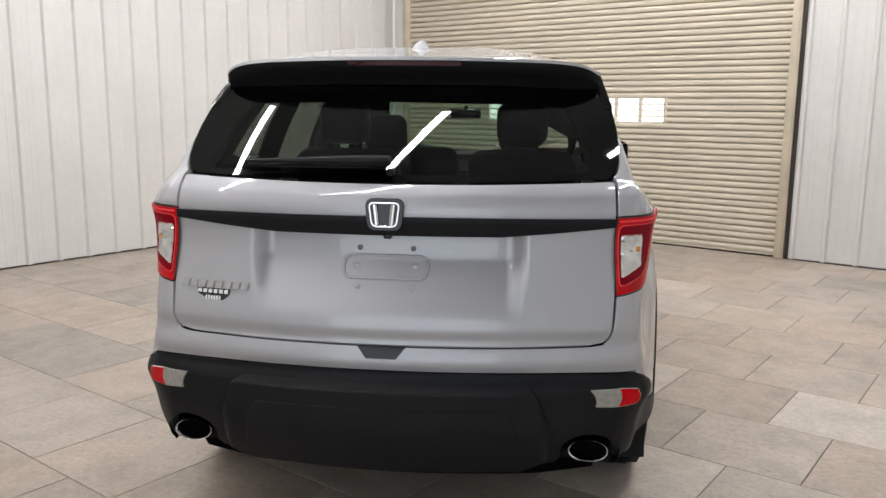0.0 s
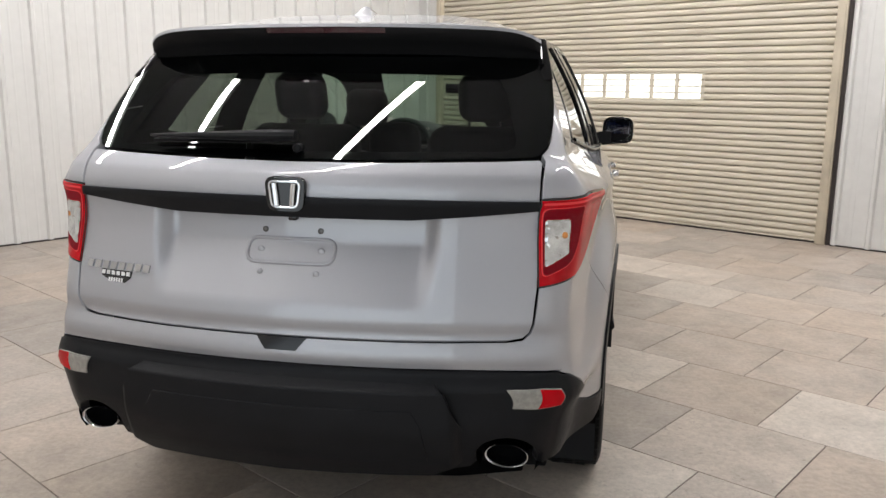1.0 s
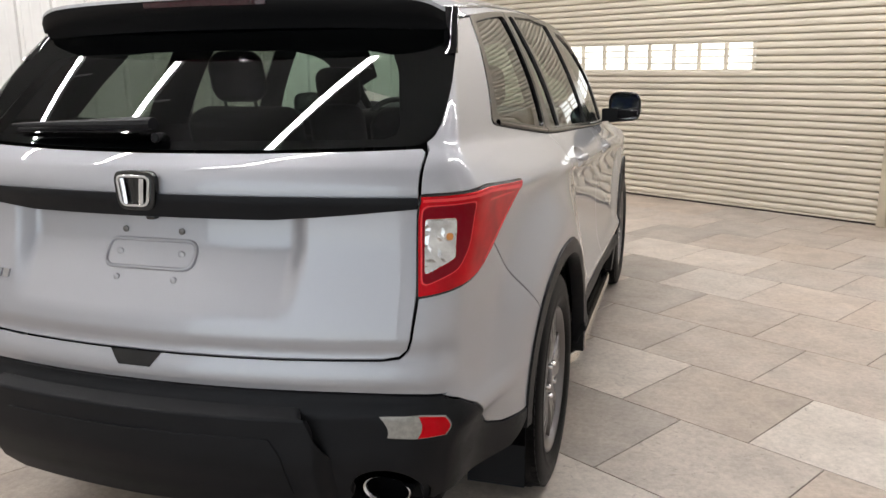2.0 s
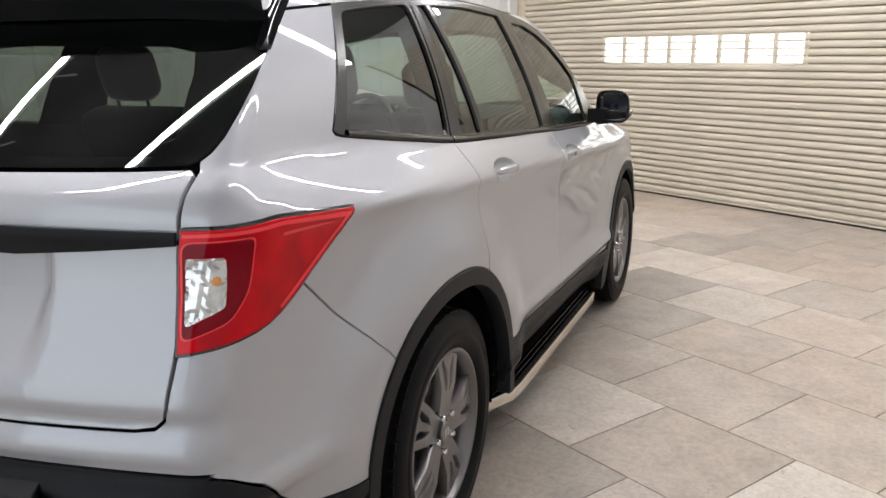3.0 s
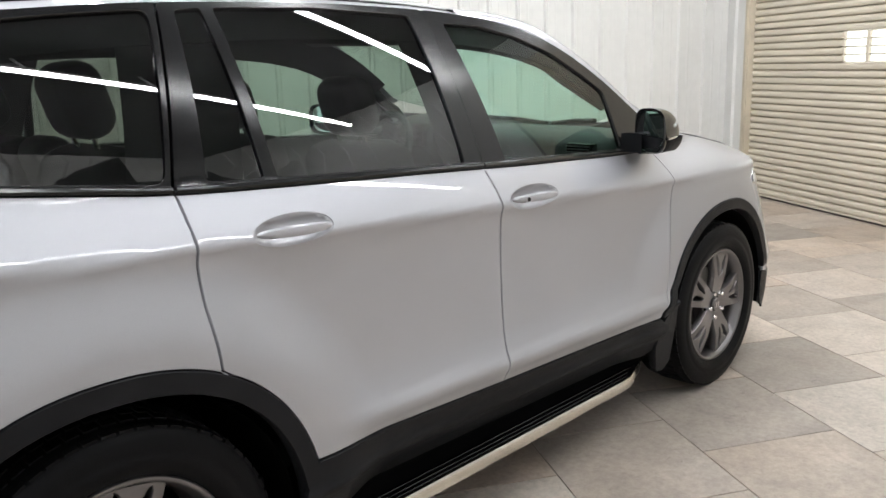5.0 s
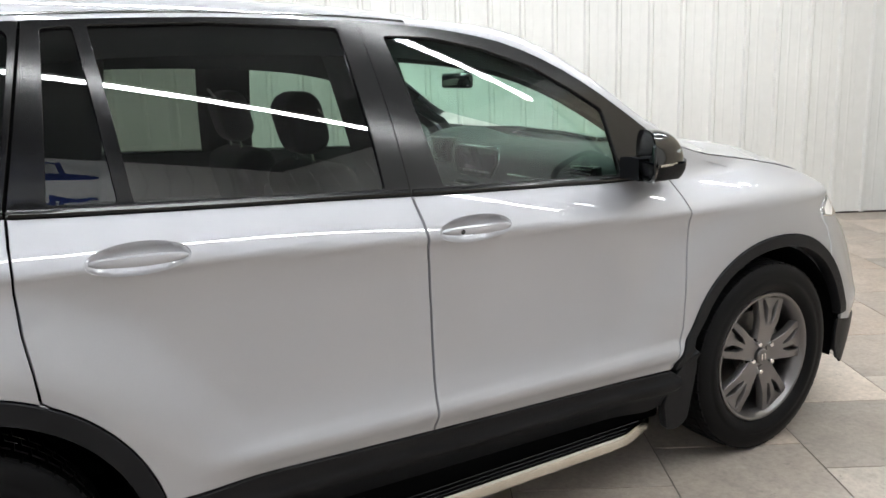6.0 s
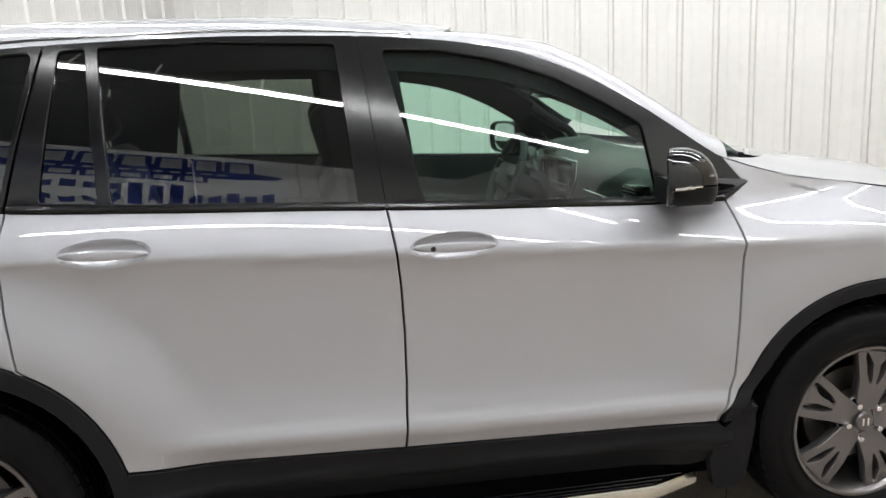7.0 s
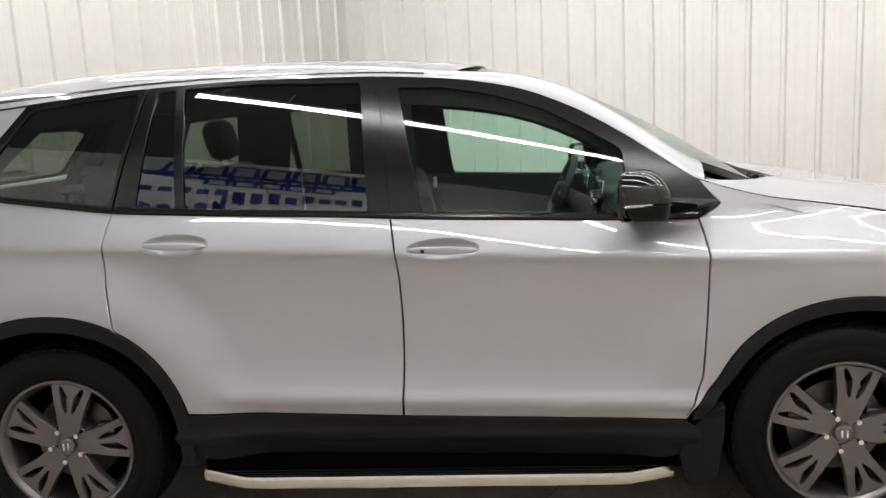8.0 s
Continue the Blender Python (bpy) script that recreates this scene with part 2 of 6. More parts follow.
def loft(rows, closed=False, bm=None):
    """A skin over rows of points of equal length."""
    bm = bm or bmesh.new()
    vs = [[bm.verts.new(p) for p in r] for r in rows]
    for p, q in zip(vs, vs[1:]):
        n = len(p)
        for k in range(n if closed else n - 1):
            bm.faces.new((p[k], p[(k + 1) % n], q[(k + 1) % n], q[k]))
    return bm


def thicken(bm, depth):
    bmesh.ops.recalc_face_normals(bm, faces=bm.faces)
    bmesh.ops.solidify(bm, geom=bm.faces[:] + bm.edges[:] + bm.verts[:], thickness=depth)
    return bm


def inside(p, poly):
    x, y = p
    hit = False
    j = len(poly) - 1
    for i in range(len(poly)):
        xi, yi = poly[i]
        xj, yj = poly[j]
        if (yi > y) != (yj > y) and x < (xj - xi) * (y - yi) / (yj - yi) + xi:
            hit = not hit
        j = i
    return hit


def area2(poly):
    return sum(a[0] * b[1] - b[0] * a[1] for a, b in zip(poly, poly[1:] + poly[:1]))


def dense(poly, step, closed=True):
    out = []
    ends = poly[1:] + poly[:1] if closed else poly[1:]
    for a, b in zip(poly, ends):
        n = max(1, math.ceil(math.dist(a, b) / step))
        out += [(a[0] + (b[0] - a[0]) * k / n, a[1] + (b[1] - a[1]) * k / n) for k in range(n)]
    return out if closed else out + [poly[-1]]


def rounded(poly, r, steps=4):
    """The polygon with its corners cut round by up to r."""
    out = []
    n = len(poly)
    for i in range(n):
        p, a, b = Vector(poly[i]), Vector(poly[i - 1]), Vector(poly[(i + 1) % n])
        ra = min(r, (a - p).length * 0.45)
        rb = min(r, (b - p).length * 0.45)
        s, e = p + (a - p).normalized() * ra, p + (b - p).normalized() * rb
        for k in range(steps + 1):
            t = k / steps
            out.append(tuple(s * (1 - t) ** 2 + p * (2 * t * (1 - t)) + e * t * t))
    return out


def corner_normals(poly):
    n = len(poly)
    out = []
    for i in range(n):
        d0 = Vector(poly[i]) - Vector(poly[i - 1])
        d1 = Vector(poly[(i + 1) % n]) - Vector(poly[i])
        d = (d0.normalized() if d0.length > 1e-9 else d1) + (d1.normalized() if d1.length > 1e-9 else d0)
        d = d.normalized() if d.length > 1e-9 else Vector((1, 0))
        out.append(Vector((d.y, -d.x)))
    return out


from mathutils.geometry import delaunay_2d_cdt
CENTRE = Vector((0, 1.3, 0.9))


def sheet(outline, place, step=0.035, depth=0.030, holes=(), gap=0.002, proud=0.0, centre=CENTRE, edge_step=None):
    """A skin over an outline in two coordinates, laid on the surface place(a, b), with rolled edges. Returns verts, faces, normals."""
    edge_step = edge_step or step * 0.6

    def point(a, b):
        p = place(a, b)
        h = 0.006
        n = (place(a + h, b) - place(a - h, b)).cross(place(a, b + h) - place(a, b - h))
        n = n.normalized() if n.length > 1e-12 else Vector((0, 0, 1))
        if n.dot(p - centre) < 0:
            n = -n
        return p + n * proud, n

    loops = []
    for k, poly in enumerate([outline, *holes]):
        poly = [tuple(p) for p in poly]
        if (area2(poly) > 0) != (k == 0):
            poly = poly[::-1]
        poly = dense(poly, edge_step)
        ns = corner_normals(poly)
        loops.append(([(p[0] - n.x * gap, p[1] - n.y * gap) for p, n in zip(poly, ns)], ns))
    verts2, edges = [], []
    for poly, ns in loops:
        b0 = len(verts2)
        verts2 += poly
        edges += [(b0 + i, b0 + (i + 1) % len(poly)) for i in range(len(poly))]
    outer, inner = loops[0][0], [lp[0] for lp in loops[1:]]
    xs, ys = [p[0] for p in outer], [p[1] for p in outer]
    rim = np.array(verts2)
    i0, i1 = math.floor(min(xs) / step), math.ceil(max(xs) / step)
    j0, j1 = math.floor(min(ys) / step), math.ceil(max(ys) / step)
    for i in range(i0, i1 + 1):
        for j in range(j0, j1 + 1):
            p = (i * step, j * step)
            if inside(p, outer) and not any(inside(p, h) for h in inner):
                if np.min(np.hypot(rim[:, 0] - p[0], rim[:, 1] - p[1])) > step * 0.45:
                    verts2.append(p)
    res = delaunay_2d_cdt([Vector(v) for v in verts2], edges, [], 0, 1e-7)
    vs2, tris, origin = res[0], res[2], res[3]
    keep = []
    for t in tris:
        c = (sum(vs2[i].x for i in t) / 3, sum(vs2[i].y for i in t) / 3)
        if inside(c, outer) and not any(inside(c, h) for h in inner):
            keep.append(list(t))
    verts, normals = [], []
    for v in vs2:
        p, n = point(v.x, v.y)
        verts.append(p)
        normals.append(n)
    faces = []
    for t in keep:
        a, b, c = (verts[i] for i in t)
        n = (b - a).cross(c - a)
        faces.append(t if n.dot(normals[t[0]]) > 0 else t[::-1])
    if depth:
        back = {}
        for k, o in enumerate(origin):
            for i in o:
                back[i] = k
        b0 = 0
        for poly, ns in loops:
            n_p = len(poly)
            ring = []
            for i in range(n_p):
                k = back.get(b0 + i, b0 + i)
                p, n = verts[k], normals[k]
                q2 = (poly[i][0] + ns[i].x * 0.0016, poly[i][1] + ns[i].y * 0.0016)
                q, _ = point(*q2)
                out = (q - p).normalized() if (q - p).length > 1e-9 else n
                base = len(verts)
                verts.extend((p, q - n * 0.0022, q - n * depth))
                normals.extend(((n * 2 + out).normalized(), (out + n * 0.4).normalized(), out))
                ring.append(base)
            for i in range(n_p):
                a, b = ring[i], ring[(i + 1) % n_p]
                for s in (0, 1):
                    f4 = [a + s, b + s, b + s + 1, a + s + 1]
                    n = (verts[f4[1]] - verts[f4[0]]).cross(verts[f4[3]] - verts[f4[0]])
                    faces.append(f4 if n.dot(normals[a + 1]) > 0 else f4[::-1])
            b0 += n_p
    return verts, faces, normals


def mirrored(data):
    vs, fs, ns = data
    return ([Vector((-v.x, v.y, v.z)) for v in vs], [f[::-1] for f in fs], [Vector((-n.x, n.y, n.z)) for n in ns])


def merged(*many):
    vs, fs, ns = [], [], []
    for v, f, n in many:
        b = len(vs)
        vs += v
        ns += n
        fs += [[i + b for i in q] for q in f]
    return vs, fs, ns


def put(name, data, mat, parent, label=""):
    return link_mesh(name, data[0], data[1], mat, parent, label, data[2])


def pair(name, data, mat, parents, label=""):
    """The same panel on the right and, mirrored, on the left."""
    return put(name, data, mat, parents[0], label), put(name, mirrored(data), mat, parents[1], label)


# ---------------------------------------------------------------- the car's surfaces
def curve(tab, v):
    """A smooth line through the points of a table."""
    n = len(tab)
    if v <= tab[0][0]:
        return tab[0][1]
    if v >= tab[-1][0]:
        return tab[-1][1]
    i = 0
    while v > tab[i + 1][0]:
        i += 1

    def slope(k):
        if k == 0:
            return (tab[1][1] - tab[0][1]) / (tab[1][0] - tab[0][0])
        if k == n - 1:
            return (tab[-1][1] - tab[-2][1]) / (tab[-1][0] - tab[-2][0])
        d0 = (tab[k][1] - tab[k - 1][1]) / (tab[k][0] - tab[k - 1][0])
        d1 = (tab[k + 1][1] - tab[k][1]) / (tab[k + 1][0] - tab[k][0])
        return 0.0 if d0 * d1 <= 0 else 2 * d0 * d1 / (d0 + d1)

    h = tab[i + 1][0] - tab[i][0]
    u = (v - tab[i][0]) / h
    return ((2 * u ** 3 - 3 * u * u + 1) * tab[i][1] + (u ** 3 - 2 * u * u + u) * h * slope(i)
            + (3 * u * u - 2 * u ** 3) * tab[i + 1][1] + (u ** 3 - u * u) * h * slope(i + 1))


# half width by height, at mid-length
WIDTH = [(0.20, 0.86), (0.30, 0.90), (0.40, 0.93), (0.47, 0.942), (0.51, 0.957), (0.545, 0.9745), (0.552, 0.9750), (0.60, 0.958), (0.66, 0.9445), (0.75, 0.9355), (0.85, 0.932),
         (0.95, 0.9345), (1.02, 0.9415), (1.055, 0.949), (1.078, 0.9575), (1.086, 0.957), (1.12, 0.939), (1.16, 0.916), (1.20, 0.889)]
REAR = [(0.25, -0.96), (0.34, -1.01), (0.45, -1.07), (0.55, -1.095), (0.655, -1.095), (0.685, -1.074), (0.70, -1.070), (0.738, -1.077), (0.749, -1.0755), (0.783, -1.0625), (0.80, -1.0545), (0.838, -1.0605), (0.849, -1.0590),
        (0.93, -1.034), (1.0, -1.010), (1.08, -0.988), (1.13, -0.983), (1.20, -0.985), (1.25, -0.970), (1.285, -0.938), (1.307, -0.910),
        (1.335, -0.882)]
REAR_SOFT = [(0.25, -0.96), (0.34, -1.00), (0.45, -1.045), (0.55, -1.07), (0.63, -1.075), (0.70, -1.070)]
NOSE = [(0.18, 3.66), (0.26, 3.75), (0.35, 3.79), (0.50, 3.80), (0.60, 3.79), (0.70, 3.76), (0.80, 3.70), (0.90, 3.60), (1.0, 3.49), (1.05, 3.43), (1.08, 3.38)]


def lean(y, z):
    """How far the side's lines lie lower towards the front."""
    k = 0.033 + 0.020 * min(1.0, max(0.0, (z - 0.5) / 0.6))
    return -k * (min(2.7, max(-0.7, y)) - 1.3)


def half_width(y, z):
    low = z - lean(y, z)
    if low <= 1.086:
        w = curve(WIDTH, low)
    elif low <= 1.2:   # rounded shoulder
        d = low - 1.086
        w = 0.957 - 0.43 * d - 1.45 * d * d
    else:   # the windows lean in above the belt line
        t = (low - 1.2) / (1.69 - 1.2 - lean(y, 1.3))
        w = 0.889 - (0.12 + 0.02 * (y - 1.0)) * t - 0.088 * t * t
    tail = 0.09 * (0.2 - y) ** 2 if y < 0.2 else 0.0
    far = (y - 1.3) ** 2
    bow = max(tail, 0.042 * far if y > 1.3 else 0.034 * far / (1 + far * far / 33))
    k = min(1.0, max(0.0, (low - 1.07) / 0.17))
    w -= tail + (bow - tail) * k * k * (3 - 2 * k)
    if y > 2.3:
        w -= 0.075 * (y - 2.3) ** 2
    rear = y < 1.4   # haunches swell out to the wheel arches
    d = math.hypot(y - (0.0 if rear else 2.82), z - 0.386)
    if d < 0.80:
        k = min(1.0, (0.80 - d) / 0.25)
        goal = 0.982 - tail if rear else 0.958 - 0.05 * max(0.0, y - 2.6) ** 2
        w += max(0.0, goal - w) * k * k * (3 - 2 * k) * (1.0 if rear else 0.8)
    return w


def rear_y(x, z, hollow=True):
    if z > 1.307:   # the rear window
        d = z - 1.307
        return -0.910 + 0.98 * d + 0.53 * d * d + 0.185 * x * x + 0.02 * x ** 4
    k = min(1.0, max(0.0, (z - 1.19) / 0.11))
    y = curve(REAR, z) + 0.185 * x * x + 0.02 * k * k * (3 - 2 * k) * x ** 4
    if z < 0.70 and abs(x) > 0.74:
        y += (curve(REAR_SOFT, z) - curve(REAR, z)) * min(1.0, (abs(x) - 0.74) / 0.09)
    if hollow and 0.88 < z < 1.150 and abs(x) < 0.46:   # hollow for the plate
        k = min(1.0, max(0.0, (0.46 - abs(x) - 0.10 * max(0.0, 1.06 - z)) / 0.065))
        k = k * k * (3 - 2 * k)
        g = min((z - 0.88) / 0.17, (1.150 - z) / 0.012, 1.0)
        y += 0.050 * k * max(0.0, g)
    return y


def nose_y(x, z):
    return curve(NOSE, z) - 0.29 * x * x


CORNERS = {}


def corner(z, front=False):
    key = (round(z, 4), front)
    if key not in CORNERS:
        x, y = 0.85, (3.4 if front else -0.85)
        for _ in range(30):
            x = 0.5 * x + 0.5 * half_width(y, z)
            y = nose_y(x, z) if front else rear_y(x, z)
        CORNERS[key] = (x, y)
    return CORNERS[key]


def rear_at(x, z):
    return Vector((x, rear_y(x, z), z))


def side_at(y, z):
    return Vector((half_width(y, z), y, z))


def wrap(s, z, r=0.075):
    """Round the rear corner: s below 0 on the back, above 0 on the side."""
    r = 0.075 if z < 1.22 else max(0.05, 0.075 - (z - 1.22) * 0.4)
    xc, yc = corner(z)
    if s <= -r:
        return rear_at(xc + s, z)
    if s >= r:
        return side_at(yc + s, z)
    a, b = rear_at(xc - r, z), side_at(yc + r, z)
    t = (s + r) / (2 * r)
    c = Vector((xc, yc, z))
    return a * (1 - t) ** 2 + c * (2 * t * (1 - t)) + b * t * t


def wrap_front(s, z):
    r = 0.12
    xc, yc = corner(z, True)
    if s <= -r:
        return Vector((xc + s, nose_y(xc + s, z), z))
    if s >= r:
        return side_at(yc - s, z)
    a, b = Vector((xc - r, nose_y(xc - r, z), z)), side_at(yc - r, z)
    t = (s + r) / (2 * r)
    c = Vector((xc, yc, z))
    return a * (1 - t) ** 2 + c * (2 * t * (1 - t)) + b * t * t


def round_corner(points, front=False, closed=False):
    """Points ("r", x, z) on the back and ("s", y, z) on the side, as (s, z)."""
    out = []
    pts = []
    for p, q in zip(points, points[1:] + points[:1]):
        pts.append(p)
        if p[0] == q[0] and (closed or p is not points[-1]):
            n = max(1, math.ceil(math.dist(p[1:], q[1:]) / 0.03))
            pts += [(p[0], p[1] + (q[1] - p[1]) * k / n, p[2] + (q[2] - p[2]) * k / n) for k in range(1, n)]
    for kind, a, z in pts:
        xc, yc = corner(z, front)
        out.append((a - xc, z) if kind == "r" else ((yc - a if front else a - yc), z))
    return out


BELT = [(-0.40, 1.335), (-0.185, 1.306), (0.042, 1.278), (0.252, 1.254), (0.474, 1.241), (0.788, 1.225), (1.095, 1.210), (1.277, 1.199),
        (1.464, 1.188), (1.787, 1.173), (2.054, 1.159), (2.36, 1.150)]
RAIL = [(-0.70, 1.60), (-0.45, 1.630), (-0.10, 1.664), (0.354, 1.697), (0.766, 1.706), (1.17, 1.697), (1.47, 1.675), (1.71, 1.634), (1.904, 1.562),
        (2.093, 1.455), (2.276, 1.328), (2.36, 1.272)]
ROOF = [(-0.66, 1.700), (-0.46, 1.728), (-0.28, 1.756), (-0.1, 1.780), (0.3, 1.80), (0.8, 1.798), (1.2, 1.780), (1.5, 1.752), (1.65, 1.724)]
FENDER = [(2.34, 1.285), (2.45, 1.247), (2.6, 1.206), (2.8, 1.172), (3.0, 1.137), (3.14, 1.105), (3.26, 1.055), (3.4, 0.98)]


def arch(cy, rx, rz, a0, a1, n=24, cz=0.386):
    """A slightly squared arch."""
    def soft(v):
        return math.copysign(abs(v) ** 0.93, v)
    return [(cy + rx * soft(math.cos(radians(a0 + (a1 - a0) * k / n))), cz + rz * soft(math.sin(radians(a0 + (a1 - a0) * k / n)))) for k in range(n + 1)]


def line(tab, y0, y1, n=10, dz=0.0):
    return [(y0 + (y1 - y0) * k / n, curve(tab, y0 + (y1 - y0) * k / n) + dz) for k in range(n + 1)]


# ---------------------------------------------------------------- the room
def slab(name, u0, u1, n0, n1, z0, z1, mat, label="", category=""):
    bm = box_bm(u0, u1, n0, n1, z0, z1)
    bm.transform(ROOM)
    return tagged(part(name, bm, mat, None, smooth=False), label, category, kind="structure")


RIB = [(-0.030, 0.0), (-0.014, 0.028), (0.014, 0.028), (0.030, 0.0)]
PITCH, SHEET = 0.308, 0.924


def rib_profile(x0, x1, first):
    """Points (along, out) of a ribbed sheet between x0 and x1 with ribs at first + k * pitch."""
    pts = [(x0, 0.0)]
    k = math.ceil((x0 - first) / PITCH)
    while first + k * PITCH < x1 - 0.031:
        c = first + k * PITCH
        if c > x0 + 0.031:
            pts += [(c + a, b) for a, b in RIB]
        for q in (0.34, 0.66):   # shallow swages between the ribs
            d = c + q * PITCH
            if x0 + 0.03 < d < x1 - 0.03:
                pts += [(d - 0.012, 0.0), (d - 0.005, 0.0018), (d + 0.005, 0.0018), (d + 0.012, 0.0)]
        k += 1
    return pts + [(x1, 0.0)]


def ribbed_sheets(wall, origin, along, out, length, first, z0, z1):
    """Sheets of ribbed cladding over one stretch of wall, each a part of it."""
    shared = {}
    x = 0.0
    # sheet edges lie half-way between ribs
    start = first - PITCH / 2
    while start > 0:
        start -= SHEET
    cuts = [start + SHEET * k for k in range(int((length - start) / SHEET) + 2)]
    for a, b in zip(cuts, cuts[1:]):
        lo, hi = max(0.0, a), min(length, b)
        if hi - lo < 0.02:
            continue
        key = (round(lo - a, 4), round(hi - a, 4))
        if key not in shared:
            prof = rib_profile(lo - a, hi - a - 0.0015, PITCH / 2)
            verts = [(p, q, z) for p, q in prof for z in (z0, z1)]
            verts += [(p, q - 0.004, z) for p, q in (prof[0], prof[-1]) for z in (z0, z1)]
            n = len(prof)
            faces = [(2 * i, 2 * i + 2, 2 * i + 3, 2 * i + 1) for i in range(n - 1)]
            faces += [(0, 1, 2 * n + 1, 2 * n), (2 * n - 2, 2 * n + 2, 2 * n + 3, 2 * n - 1)]
            me = bpy.data.meshes.new("wall_sheet")
            me.from_pydata(verts, [], faces)
            me.materials.append(WALL)
            shared[key] = me
        ob = new("wall_sheet", shared[key])
        base = origin + along * a + out * 0.004
        ob.matrix_world = Matrix(((along.x, out.x, 0, base.x), (along.y, out.y, 0, base.y), (along.z, out.z, 1, 0), (0, 0, 0, 1)))
        ob.parent = wall
    return wall


AX_U, AX_N = room(1, 0), room(0, 1)
wall_west = slab("wall_west", U0 - 0.15, U0, N0 - 0.15, N1 + 0.15, 0, HIGH, WALL, "white painted ribbed steel wall", "wall")
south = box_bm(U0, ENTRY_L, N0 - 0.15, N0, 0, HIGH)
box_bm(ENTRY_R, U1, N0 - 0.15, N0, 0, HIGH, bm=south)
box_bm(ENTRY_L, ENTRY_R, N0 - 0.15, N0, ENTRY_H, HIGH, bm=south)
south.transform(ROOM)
wall_south = tagged(part("wall_south", south, WALL, None, smooth=False), "white ribbed steel wall with an assumed open doorway", "wall", kind="structure")
wall_east = slab("wall_east", U1, U1 + 0.15, N0 - 0.15, N1 + 0.15, 0, HIGH, WALL, "white ribbed steel wall with a dealer banner", "wall")
north = box_bm(U0, DOOR_L - 0.07, N1, N1 + 0.15, 0, HIGH)
box_bm(DOOR_R + 0.13, U1, N1, N1 + 0.15, 0, HIGH, bm=north)
box_bm(DOOR_L - 0.07, DOOR_R + 0.13, N1, N1 + 0.15, DOOR_H, HIGH, bm=north)
north.transform(ROOM)
wall_north = tagged(part("wall_north", north, WALL, None, smooth=False), "white ribbed steel wall round the shutter opening", "wall", kind="structure")
ribbed_sheets(wall_west, room(U0, N0), AX_N, AX_U, N1 - N0, 0.01 - N0 - 11 * PITCH, 0.012, HIGH - 0.01)
ribbed_sheets(wall_south, room(U0, N0), AX_U, AX_N, ENTRY_L - U0, 0.20, 0.012, HIGH - 0.01)
ribbed_sheets(wall_south, room(ENTRY_R, N0), AX_U, AX_N, U1 - ENTRY_R, 0.20, 0.012, HIGH - 0.01)
ribbed_sheets(wall_south, room(ENTRY_L, N0), AX_U, AX_N, ENTRY_R - ENTRY_L, 0.20, ENTRY_H, HIGH - 0.01)
CONCRETE = material("concrete", (0.32, 0.31, 0.29), 0.8, var=0.12, var_scale=2.0, place=True)
slab("pavement", -14, 14, N0 - 20, N0 - 0.15, -0.10, -0.01, CONCRETE, "grey concrete yard outside the assumed doorway", "pavement")


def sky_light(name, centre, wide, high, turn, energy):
    """A lamp standing in for the sky's light in an opening."""
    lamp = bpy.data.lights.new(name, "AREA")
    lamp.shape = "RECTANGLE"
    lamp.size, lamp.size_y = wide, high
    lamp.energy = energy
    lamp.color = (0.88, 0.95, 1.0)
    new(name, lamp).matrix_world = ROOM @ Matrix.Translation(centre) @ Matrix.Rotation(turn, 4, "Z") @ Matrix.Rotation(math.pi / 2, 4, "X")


# lamp added in the assumed doorway to lift the tailgate
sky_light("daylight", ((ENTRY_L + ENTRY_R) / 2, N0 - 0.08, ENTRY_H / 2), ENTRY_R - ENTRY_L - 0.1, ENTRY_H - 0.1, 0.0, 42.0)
ribbed_sheets(wall_east, room(U1, N0), AX_N, -AX_U, N1 - N0, 0.20, 0.012, HIGH - 0.01)
ribbed_sheets(wall_north, room(U0, N1), AX_U, -AX_N, DOOR_L - 0.07 - U0, 0.16, 0.012, HIGH - 0.01)
ribbed_sheets(wall_north, room(DOOR_R + 0.13, N1), AX_U, -AX_N, U1 - DOOR_R - 0.13, 0.385 - DOOR_R - 0.13, 0.012, HIGH - 0.01)

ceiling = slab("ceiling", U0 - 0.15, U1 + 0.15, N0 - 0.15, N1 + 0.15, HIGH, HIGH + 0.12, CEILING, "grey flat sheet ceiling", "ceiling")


def slat_rows(u0, u1, rows):
    bm = bmesh.new()
    loft([[(u, n, z) for n, z in rows] for u in (u0, u1)], bm=bm)
    return bm


SLAT = 0.0685
SLAT_PROFILE = [(0.030, 0.0), (0.006, 0.0015), (-0.010, 0.007), (-0.017, 0.020), (-0.018, 0.036), (-0.014, 0.052), (-0.003, 0.0600), (0.016, 0.0625), (0.030, SLAT)]


